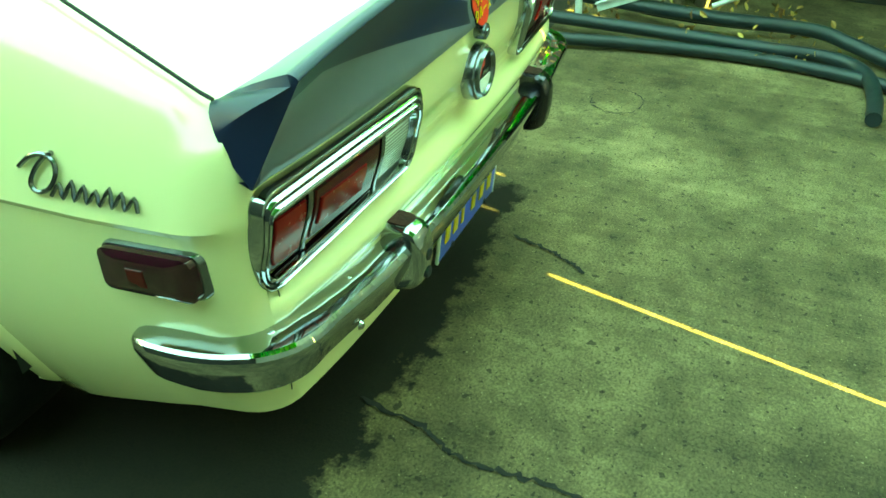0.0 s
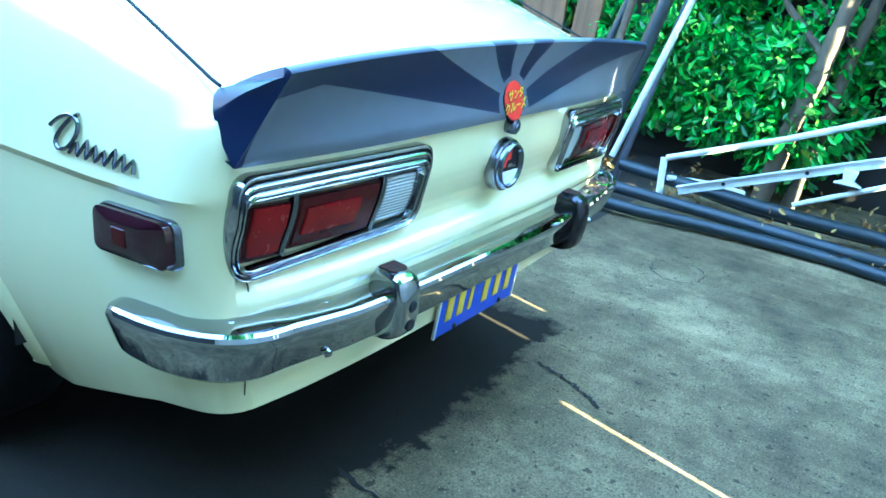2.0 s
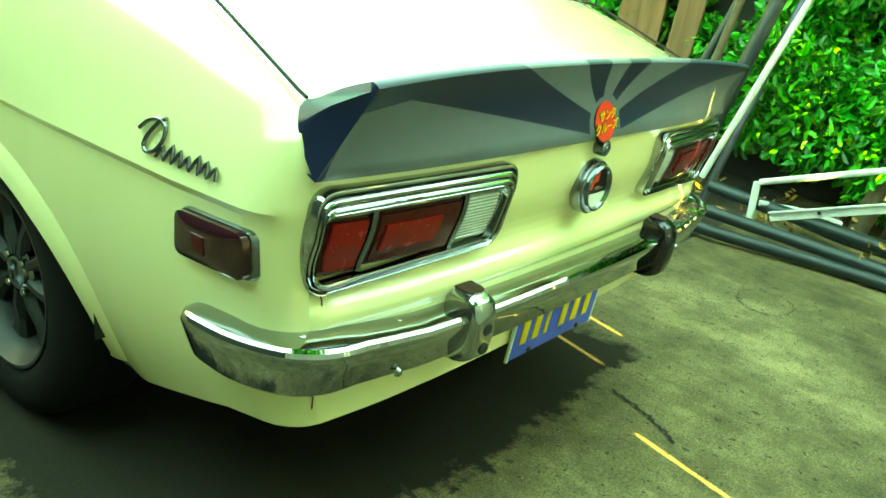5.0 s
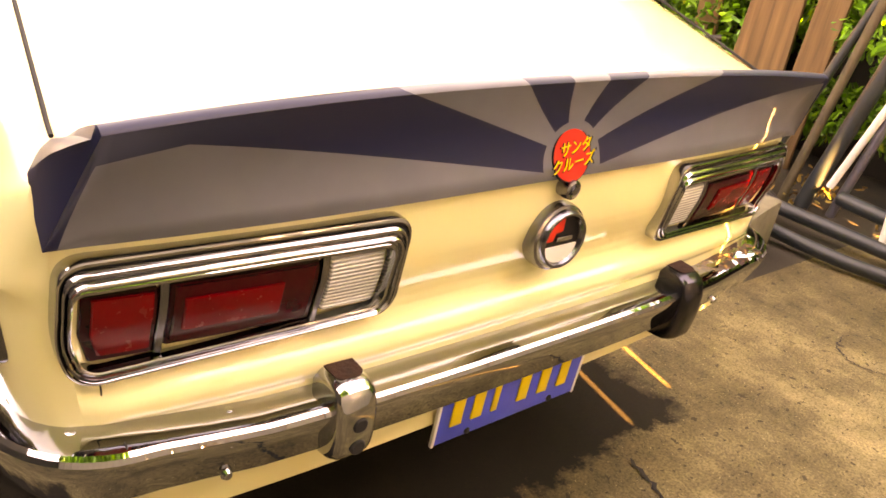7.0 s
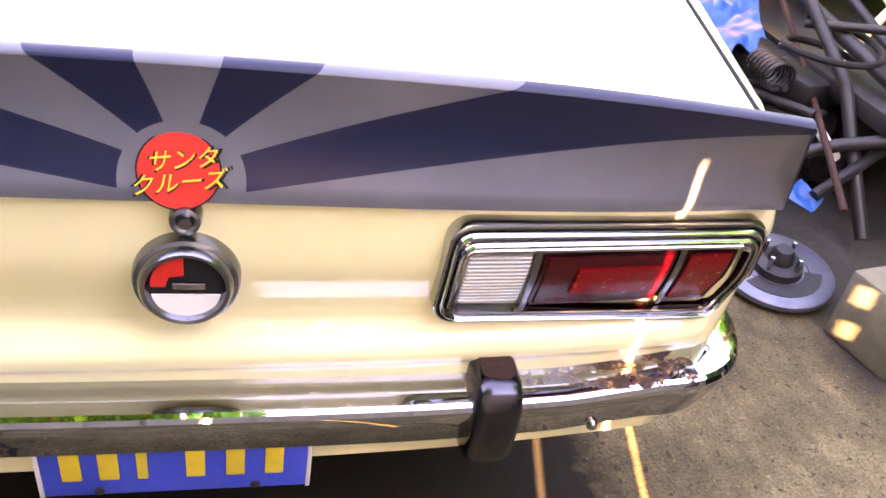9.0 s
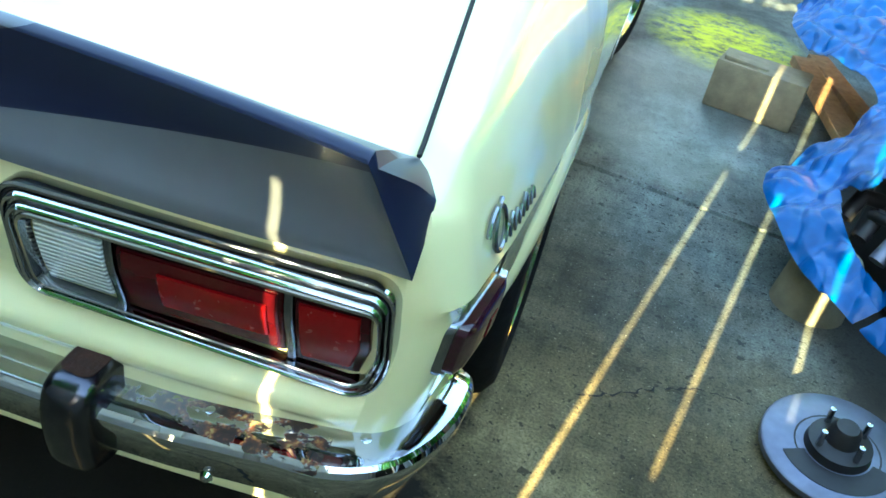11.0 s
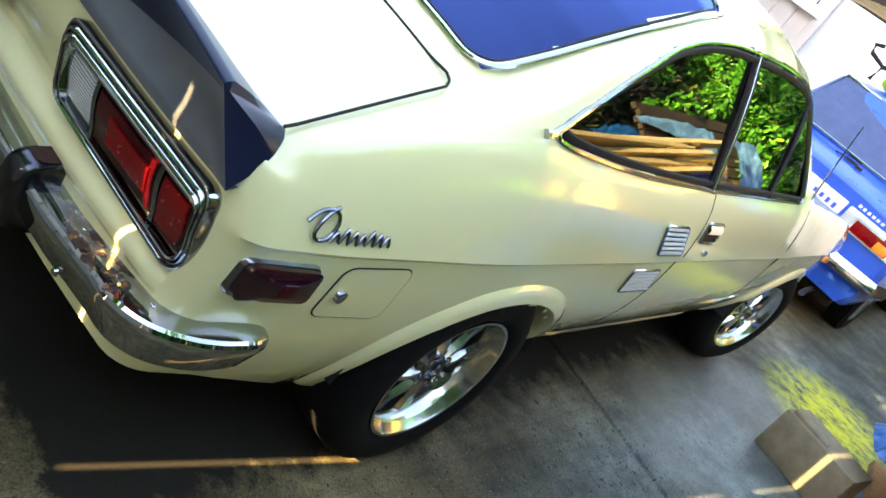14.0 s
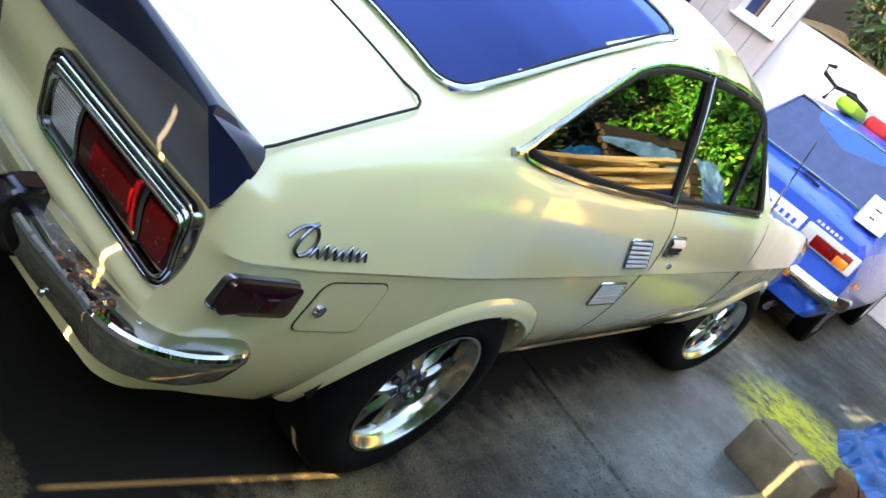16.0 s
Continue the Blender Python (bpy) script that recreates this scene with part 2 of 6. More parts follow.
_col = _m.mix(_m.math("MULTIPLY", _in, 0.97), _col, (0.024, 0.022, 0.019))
# moss
_moss = _m.math("SUBTRACT", 0.20, _m.math("ADD", _m.math("POWER", _m.math("SUBTRACT", _sep.outputs[0], 1.22), 2.0), _m.math("MULTIPLY", _m.math("POWER", _m.math("SUBTRACT", _sep.outputs[1], 3.9), 2.0), 0.5)))
_moss = _m.math("MULTIPLY", _m.math("MAXIMUM", _m.math("MINIMUM", _m.math("MULTIPLY", _moss, 6.0), 1.0), 0.0), _m.math("MINIMUM", _m.math("MAXIMUM", _m.math("MULTIPLY", _m.math("SUBTRACT", _m.noise(12, 6, 0.75, offset=9.0), 0.38), 5.0), 0.0), 1.0))
_col = _m.mix(_m.math("MULTIPLY", _moss, 0.95), _col, (0.46, 0.48, 0.03))
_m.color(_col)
# damp streaks towards the front wheel
_wx = _m.math("POWER", _m.math("MULTIPLY", _m.math("SUBTRACT", _sep.outputs[0], 0.98), 2.6), 2.0)
_wy = _m.math("POWER", _m.math("MULTIPLY", _m.math("SUBTRACT", _sep.outputs[1], 2.75), 1.15), 2.0)
_wet = _m.math("MINIMUM", _m.math("MAXIMUM", _m.math("MULTIPLY", _m.math("SUBTRACT", _m.math("ADD", 0.72, _m.math("MULTIPLY", _m.noise(5, 5, 0.7, (1.0, 0.35, 1.0), 4.0), 0.7)), _m.math("ADD", _wx, _wy)), 2.2), 0.0), 1.0)
_rough = _m.math("ADD", 0.62, _m.math("MULTIPLY", _big, 0.35))
_m.rough(_m.math("SUBTRACT", _rough, _m.math("MULTIPLY", _wet, 0.42)))
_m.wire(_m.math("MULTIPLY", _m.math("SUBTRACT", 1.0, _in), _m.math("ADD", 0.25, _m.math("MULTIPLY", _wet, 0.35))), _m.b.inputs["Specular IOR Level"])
_m.bump(_m.math("ADD", _m.math("MULTIPLY", _broom, 0.4), _grain), 0.35, 0.004)
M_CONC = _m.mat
M_CRACK = simple("crack_dirt", (0.018, 0.016, 0.014), 0.95, vary=0.4, scale=60)

gy = [-60, -8, -3, -1, 0, 1, 1.985, 1.992, 2.0, 2.006, 2.013, 3, 4, 6.1, 6.108, 6.116, 8, 20, 60]
drop = {1.992: -0.012, 2.0: -0.014, 2.006: -0.012, 6.108: -0.012}
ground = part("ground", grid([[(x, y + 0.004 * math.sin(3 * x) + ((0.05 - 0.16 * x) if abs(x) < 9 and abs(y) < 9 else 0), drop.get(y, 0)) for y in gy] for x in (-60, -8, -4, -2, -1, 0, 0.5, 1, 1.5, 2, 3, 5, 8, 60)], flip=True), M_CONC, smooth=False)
tagged(ground, "grey broom-finished concrete driveway with stains, painted shade, moss and cracks", "ground", kind="structure")


def crack(pts, w):
    rnd = random.Random(len(pts) * 7 + int(w * 1e4))
    dense = smooth_path([(x, y, 0) for x, y in pts], 7)
    rows = []
    for i, p in enumerate(dense):
        jx, jy = rnd.uniform(-1, 1) * 0.006, rnd.uniform(-1, 1) * 0.006
        ww = w * rnd.uniform(0.4, 1.3) * (0.25 if i in (0, len(dense) - 1) else 1)
        rows.append([(p.x + jx - ww, p.y + jy + ww * 0.4, 0.0035), (p.x + jx + ww, p.y + jy - ww * 0.4, 0.0035)])
    ob = part("crack", grid(rows), M_CRACK, ground)
    return ob


RING = [(1.50 + 0.115 * math.cos(k), -0.035 + 0.095 * math.sin(k)) for k in np.linspace(0.3, 6.2, 14)]
CRACKS = [
    ([(-0.26, 0.12), (-0.281, 0.004), (-0.29, -0.05), (-0.324, -0.10), (-0.331, -0.17), (-0.327, -0.25), (-0.326, -0.33), (-0.35, -0.42), (-0.34, -0.6), (-0.37, -0.9)], 0.006),
    ([(0.46, 0.03), (0.436, -0.066), (0.404, -0.137), (0.365, -0.195)], 0.005),
    ([(0.90, 0.80), (0.93, 0.814), (1.0, 0.86), (1.06, 0.906), (1.149, 0.948), (1.26, 0.96)], 0.003),
    (RING, 0.003),
]
for pts, w in CRACKS:
    crack(pts, w)

# ---------------------------------------------------------------- white coupe
car = thing("car", (0, 0, 0), "cream white two-door fastback coupe parked on the concrete drive", "car")
ARCHES = ((0.82, 0.29, 0.33, 0.255), (3.08, 0.29, 0.33, 0.265))


def half_width(y):
    w = lerp([0, 0.2, 0.6, 1.3, 2.4, 3.2, 3.6, 3.75], [0.716, 0.733, 0.75, 0.755, 0.752, 0.735, 0.70, 0.66], y)
    if y < 0.06:
        w -= 0.05 * (1 - math.sqrt(max(0.0, 1 - (1 - y / 0.06) ** 2)))
    return w


def crease_z(y):
    return lerp([0, 0.2, 0.7, 1.6, 2.9, 3.75], [0.660, 0.657, 0.655, 0.668, 0.685, 0.69], y)


def belt(y):
    return (lerp([0, 0.06, 0.3, 0.6, 0.85, 1.05, 1.4, 2.4, 2.7, 3.3, 3.75], [0.66, 0.672, 0.68, 0.695, 0.703, 0.706, 0.707, 0.701, 0.70, 0.69, 0.62], y),
            lerp([0, 0.06, 0.3, 0.6, 0.85, 1.05, 1.4, 2.4, 2.7, 3.3, 3.75], [0.785, 0.793, 0.842, 0.880, 0.876, 0.868, 0.868, 0.88, 0.875, 0.85, 0.80], y))


def rail(y):
    return (lerp([0, 0.06, 0.38, 0.6, 0.9, 1.2, 1.6, 2.0, 2.25, 2.5, 2.8, 3.75], [0.635, 0.645, 0.62, 0.60, 0.56, 0.53, 0.515, 0.53, 0.59, 0.66, 0.66, 0.56], y),
            lerp([0, 0.06, 0.38, 0.6, 0.9, 1.2, 1.5, 1.8, 2.0, 2.25, 2.5, 2.8, 3.75], [0.795, 0.805, 0.91, 0.985, 1.10, 1.20, 1.245, 1.25, 1.225, 1.08, 0.91, 0.89, 0.80], y))


def centre_z(y):
    return lerp([0, 0.06, 0.4, 0.6, 0.9, 1.2, 1.5, 1.8, 2.05, 2.3, 2.6, 2.8, 3.75], [0.815, 0.825, 0.945, 1.02, 1.135, 1.24, 1.30, 1.32, 1.305, 1.17, 0.945, 0.92, 0.83], y)


def tail_shift(x, y):
    """The tail is bowed in plan."""
    return 0.034 * (abs(x) / 0.66) ** 3 * max(0.0, 1 - y / 0.5)


def tuck(z):
    """The tail panel's cove: it draws in under the lamps and comes out again as a roll above the bumper."""
    return lerp([0.50, 0.510, 0.522, 0.532, 0.542, 0.550, 0.560, 0.574, 0.590, 0.606, 0.622, 0.638, 0.655], [0.0, -0.006, -0.007, -0.003, 0.007, 0.0135, 0.0175, 0.0185, 0.0155, 0.0105, 0.0055, 0.0018, 0.0], z)


def bottom_z(y):
    return lerp([0, 0.05, 0.15, 0.4, 0.6, 1.1, 2.5, 3.3, 3.75], [0.353, 0.345, 0.323, 0.244, 0.218, 0.226, 0.236, 0.25, 0.31], y)


N_LOW, N_UP, N_SIDE, N_TOP = 14, 10, 22, 14


@functools.lru_cache(None)
def section(y):
    """Half a cross-section from the sill to the middle of the roof, as (x, z)."""
    w, zc, zb = half_width(y), crease_z(y), bottom_z(y)
    bx, bz = belt(y)
    rx, rz = rail(y)
    pts = []
    for k in range(N_LOW):
        t = k / (N_LOW - 1)
        z = zb + (zc - 0.004 - zb) * t
        pts.append((w - 0.009 - lerp([0, 0.5, 1.0], [0.042, 0.034, 0.03], y) * (1 - t) - lerp([0.0, 0.12, 0.35, 0.5, 0.8], [0.012, 0.024, 0.05, 0.072, 0.125], y) * (1 - t) ** 2.8 + 0.006 * math.sin(math.pi * t), z))
    a, b, c = Vector((w, zc + 0.008)), Vector((w - 0.004, bz - 0.02)), Vector((bx, bz))
    for k in range(N_UP):
        t = k / (N_UP - 1)
        q = a * (1 - t) ** 2 + b * (2 * t * (1 - t)) + c * t * t
        pts.append((q.x, q.y))
    for k in range(1, N_SIDE):
        t = k / (N_SIDE - 1)
        bow = 0.012 * math.sin(math.pi * t)
        pts.append((bx + (rx - bx) * t + bow, bz + (rz - bz) * t))
    zm = centre_z(y)
    for k in range(1, N_TOP):
        t = k / (N_TOP - 1)
        x = rx * (1 - t)
        pts.append((x, zm - (zm - rz) * (1 - t) ** 2.2))
    up = np.array(pts[N_LOW:])
    for _ in range(int(lerp([0.0, 0.45, 0.75, 2.3, 2.6, 3.75], [60, 60, 8, 8, 40, 40], y))):
        up[1:-1] = 0.25 * up[:-2] + 0.5 * up[1:-1] + 0.25 * up[2:]
    return pts[:N_LOW] + [tuple(p) for p in up]



def body_point(y, x, z):
    """The lower edge hangs a little lower on one side of the tail."""
    low = min(1.0, max(0.0, (crease_z(y) - z) / (crease_z(y) - bottom_z(y)))) * min(1.0, max(0.0, (0.62 - y) / 0.2))
    return (x, y + tail_shift(x, y), z - low * (0.004 - 0.010 * max(-1.0, min(1.0, x / 0.5))))


WINDOW = [(0.60, 0.905), (0.68, 0.893), (0.84, 0.884), (1.055, 0.877), (1.4, 0.877), (1.77, 0.885), (2.30, 0.892), (2.16, 1.05), (2.02, 1.175), (1.93, 1.199),
          (1.75, 1.205), (1.5, 1.196), (1.315, 1.181), (1.17, 1.158), (1.03, 1.115), (0.83, 1.018)]


def inside(p, poly):
    hit_it = False
    for i in range(len(poly)):
        (a, b), (c, d) = poly[i - 1], poly[i]
        if (b > p[1]) != (d > p[1]) and p[0] < (c - a) * (p[1] - b) / (d - b) + a:
            hit_it = not hit_it
    return hit_it


def top_z(y, x):
    """The height of the deck, back window and roof over a place."""
    pts = section(y)[N_LOW + N_UP + N_SIDE - 2:]
    return lerp([p[0] for p in pts][::-1], [p[1] for p in pts][::-1], abs(x))


def surf_x(y, z):
    """The car's side at any height under the roof rail."""
    pts = section(y)[:N_LOW + N_UP + N_SIDE - 1]
    return lerp([p[1] for p in pts], [p[0] for p in pts], z)


def on_side(y, z, out=0.0, s=1):
    x = surf_x(y, z) + out
    return Vector((x * s, y + tail_shift(x, y), z))


def lid_half(y):
    return lerp([0.0, 0.06, 0.38], [0.648, 0.643, 0.605], y)


def back_window(x, y):
    t = (y - 0.47) / 0.83
    return 0 < t < 1 and abs(x) < 0.575 - 0.105 * t


def spoiler_lines(x):
    """Bottom edge and ridge of the ducktail spoiler at a distance from the middle, as (y, z)."""
    k = min(abs(x), 0.632) / 0.632
    return (tail_shift(x, 0) - 0.016, 0.7215 - 0.005 * k * k), (-0.012 - 0.016 * k ** 3, 0.860 - 0.017 * k ** 2.5)


def spoiler_y(x, z):
    """The hollow rear face of the spoiler."""
    (yb, zb), (yt, zt) = spoiler_lines(x)
    t = min(1.0, max(0.0, (z - zb) / (zt - zb)))
    y = yb + (yt - yb) * t + 0.015 * math.sin(math.pi * t)
    k = max(0.0, (abs(x) - 0.632) / 0.042)
    return y + (lerp([0.722, 0.780], [0.022, 0.060], z) - y) * min(1.0, k)


def under_spoiler(v):
    """Tucks the body in beneath the spoiler."""
    x, y, z = v
    if abs(x) < 0.676 and y < 0.07 and z > spoiler_lines(x)[0][1] + 0.008:
        fade = min(1.0, max(0.0, (0.676 - abs(x)) / 0.012))
        y += max(0.0, spoiler_y(x, z) + 0.009 - y) * fade
    if abs(x) < 0.70 and y < 0.12 and z > 0.73:
        low = lerp([0.60, 0.632, 0.669, 0.70], [0.82, 0.801, 0.773, 0.745], abs(x))
        z -= max(0.0, z - low) * min(1.0, (0.12 - y) / 0.045)
    return (x, y, z)


def build_shell():
    ys = sorted(set([0, 0.004, 0.012, 0.024, 0.04, 0.06] + [round(0.06 + 0.0125 * k, 4) for k in range(1, 192)] + [round(2.46 + 0.025 * k, 4) for k in range(1, 52)]))
    half = [section(y) for y in ys]
    rows = []
    for y, h in zip(ys, half):
        left = [body_point(y, -x, z) for x, z in h]
        right = [body_point(y, x, z) for x, z in h]
        rows.append(left + right[-2::-1])
    rows = [[under_spoiler(v) for v in r] for r in rows]
    verts, faces = grid(rows)
    kept = {"shell": [], "side_glass": [], "back_glass": [], "lid": [], "screen": []}
    for f in faces:
        x, y, z = (sum(verts[i][k] for i in f) / 4 for k in range(3))
        side = abs(x) > rail(y)[0] - 0.004
        if side and any(((y - c) / a) ** 2 + ((z - d) / b) ** 2 < 1 and z < 0.6 for c, d, a, b in ARCHES):
            continue
        if side and z > 0.86 and inside((y, z), WINDOW):
            kept["side_glass"].append(f)
        elif not side and back_window(x, y):
            kept["back_glass"].append(f)
        elif not side and 2.06 < y < 2.56 and abs(x) < rail(y)[0] - 0.04:
            kept["screen"].append(f)
        elif not side and 0.05 < y < 0.385 and abs(x) < lid_half(y):
            kept["lid"].append(f)
        else:
            kept["shell"].append(f)
    # stray faces of the windscreen go back to the roof
    boss = {}

    def chief(i):
        while boss.setdefault(i, i) != i:
            i = boss[i]
        return i

    for f in kept["screen"]:
        for i in f[1:]:
            boss[chief(i)] = chief(f[0])
    sizes = {}
    for f in kept["screen"]:
        sizes[chief(f[0])] = sizes.get(chief(f[0]), 0) + 1
    main = max(sizes, key=sizes.get)
    kept["shell"] += [f for f in kept["screen"] if chief(f[0]) != main]
    kept["screen"] = [f for f in kept["screen"] if chief(f[0]) == main]
    out = {}
    for key, fs in kept.items():
        used = sorted({i for f in fs for i in f})
        at = {i: n for n, i in enumerate(used)}
        out[key] = [verts[i] for i in used], [tuple(at[i] for i in f) for f in fs]
    # the tail panel closes the first section
    tail = []
    edge = [p for p in half[0][:N_LOW + N_UP + 4] if p[1] < 0.765]
    for z in sorted({round(v, 5) for v in [p[1] for p in edge] + list(np.arange(0.495, 0.64, 0.004))}):
        x = lerp([p[1] for p in edge], [p[0] for p in edge], z)
        row = [Vector(under_spoiler(body_point(0, x * (2 * k / 60 - 1), z))) for k in range(61)]
        for p in row:
            p.y += tuck(z) * min(1.0, max(0.0, (abs(x) - 0.002 - abs(p.x)) / 0.012))
        tail.append(row)
    nose = [[(v[0] * s, v[1] + 0.05 * (1 - s), v[2] * s + 0.6 * (1 - s)) for v in rows[-1]] for s in (1, 0.9, 0.5, 0.02)]
    out["shell"] = join(out["shell"], grid(tail, flip=True), grid(nose))
    return out

M_GLASS = Nodes("window_glass", 0.0)
_n = M_GLASS.t.nodes
_tr, _gl, _mx, _fr = (_n.new(k) for k in ("ShaderNodeBsdfTransparent", "ShaderNodeBsdfGlossy", "ShaderNodeMixShader", "ShaderNodeFresnel"))
_tr.inputs["Color"].default_value = (0.10, 0.12, 0.13, 1)
_gl.inputs["Roughness"].default_value = 0.015
_fr.inputs["IOR"].default_value = 1.75
M_GLASS.wire(_fr.outputs[0], _mx.inputs[0])
M_GLASS.wire(_tr.outputs[0], _mx.inputs[1])
M_GLASS.wire(_gl.outputs[0], _mx.inputs[2])
M_GLASS.wire(_mx.outputs[0], _n["Material Output"].inputs[0])
M_GLASS = M_GLASS.mat
# back window: the mirrored sky's blue is painted into gloss and pane
M_SKYGLASS = M_GLASS.copy()
M_SKYGLASS.name = "sky_painted_glass"
for node in M_SKYGLASS.node_tree.nodes:
    if node.type == "FRESNEL":
        node.inputs["IOR"].default_value = 1.9
    if node.type == "BSDF_TRANSPARENT":
        node.inputs["Color"].default_value = (0.015, 0.03, 0.12, 1)
    if node.type == "BSDF_GLOSSY":
        node.inputs["Color"].default_value = (0.22, 0.36, 1.0, 1)

M_RED_DARK = simple("dark_red_lens", (0.03, 0.001, 0.003), 0.2, vary=0.25, scale=25, spec=0.25)
M_MARKER = simple("marker_red_lens", (0.022, 0.001, 0.007), 0.1, vary=0.25, scale=30, coat=0.4)
M_RED_MID = simple("mid_red_lens", (0.052, 0.0012, 0.003), 0.22, vary=0.3, scale=25, spec=0.3)
M_RED = simple("red_lens", (0.19, 0.002, 0.004), 0.25, vary=0.2, scale=20, spec=0.3)
_m = Nodes("ribbed_clear_lens", 0.15, coat=0.5)
_w = _m.t.nodes.new("ShaderNodeTexWave")
_w.bands_direction = "Z"
_w.inputs["Scale"].default_value = 55.0
_m.wire(_m.pos, _w.inputs["Vector"])
_m.color(_m.ramp(_w.outputs["Fac"], [(0.2, (0.42, 0.46, 0.44)), (0.8, (0.80, 0.83, 0.80))])).bump(_w.outputs["Fac"], 0.8, 0.003)
M_CLEAR = _m.mat
M_DCHROME = simple("tarnished_chrome", (0.22, 0.23, 0.26), 0.22, 1.0, vary=0.2, scale=40)
# chrome with its dark reflections put into a near-black base
M_CHROME_DIM = simple("dark_reflecting_chrome", (0.07, 0.07, 0.085), 0.2, 1.0, vary=0.3, scale=30)
M_STICKER = simple("red_vinyl", (0.75, 0.03, 0.02), 0.35, vary=0.08, scale=30)
M_YELLOW = simple("yellow_print", (0.85, 0.60, 0.05), 0.4, vary=0.1, scale=40)
M_PLATE = simple("blue_plate_enamel", (0.02, 0.075, 0.62), 0.35, vary=0.12, scale=18)
M_WHITE = simple("white_enamel", (0.8, 0.8, 0.76), 0.35, vary=0.06)
M_RUST = simple("rust", (0.035, 0.009, 0.004), 0.85, vary=0.5, scale=60, bump=0.6, bump_scale=150)
M_AMBER = simple("amber_lens", (0.8, 0.22, 0.02), 0.2, vary=0.15, coat=0.4)
M_VINYL = simple("dark_vinyl", (0.03, 0.026, 0.022), 0.55, vary=0.3, scale=30, bump=0.2)

# chrome of the bumper, pitted all over and flaked to rust at one end
_m = Nodes("worn_chrome", 0.1, 1.0)
_sep = _m.t.nodes.new("ShaderNodeSeparateXYZ")
_m.wire(_m.pos, _sep.inputs[0])
_blot = _m.noise(22, 7, 0.75, (1, 1.6, 2.2))
_reach = _m.math("MINIMUM", _m.math("MULTIPLY", _m.math("SUBTRACT", _sep.outputs[0], 0.36), 7.0), 1.0)
_reach = _m.math("MULTIPLY", _m.math("MAXIMUM", _reach, 0.0), _m.math("LESS_THAN", _sep.outputs[0], 0.625))
_top = _m.math("GREATER_THAN", _sep.outputs[2], 0.483)
_flake = _m.math("MULTIPLY", _m.math("MULTIPLY", _reach, _top), _m.math("GREATER_THAN", _blot, 0.488))
_pit = _m.math("GREATER_THAN", _m.noise(210, 2, 0.5), 0.77)
_mask = _m.math("MAXIMUM", _flake, _m.math("MULTIPLY", _pit, 0.6))
_rustc = _m.ramp(_m.noise(90, 4, offset=2.0), [(0.3, (0.010, 0.005, 0.004)), (0.5, (0.035, 0.012, 0.007)), (0.6, (0.16, 0.05, 0.015)), (0.72, (0.50, 0.36, 0.12))])
_m.color(_m.mix(_mask, (0.42, 0.435, 0.465), _rustc))
_m.wire(_m.math("SUBTRACT", 1.0, _mask), _m.b.inputs["Metallic"])
_m.rough(_m.math("ADD", _m.math("MULTIPLY", _mask, 0.6), _m.math("MULTIPLY", _m.noise(14, 4), 0.05)))
_m.bump(_m.math("ADD", _m.math("MULTIPLY", _mask, -1.0), _m.math("MULTIPLY", _m.noise(9, 2), 0.03)), 0.5, 0.004)
M_BUMPER = _m.mat

# ---- shell, glass and seams
SHELL = build_shell()
body = part("body", SHELL["shell"], M_PAINT, car, angle=32)
lid = part("trunk_lid", SHELL["lid"], M_PAINT, car)


_gv = np.array(SHELL["side_glass"][0])
_terms = lambda y, z: np.stack([np.ones_like(y), y, z, y * y, y * z, z * z], -1)
_bend = np.linalg.lstsq(_terms(_gv[:, 1], _gv[:, 2]), np.abs(_gv[:, 0]), rcond=None)[0]


def pane_x(y, z):
    """Side glass as one even, slightly bowed pane."""
    return float(_terms(np.float64(y), np.float64(z)) @ _bend)


def split_side(geo, keep):
    v, f = geo
    fs = [q for q in f if keep(*(sum(v[i][k] for i in q) / len(q) for k in range(3)))]
    used = sorted({i for q in fs for i in q})
    at = {i: n for n, i in enumerate(used)}
    return [(math.copysign(pane_x(v[i][1], v[i][2]) - 0.004, v[i][0]), v[i][1], v[i][2]) for i in used], [tuple(at[i] for i in q) for q in fs]


def pillar_y(z):
    return 1.405 + 0.20 * (z - 0.88)


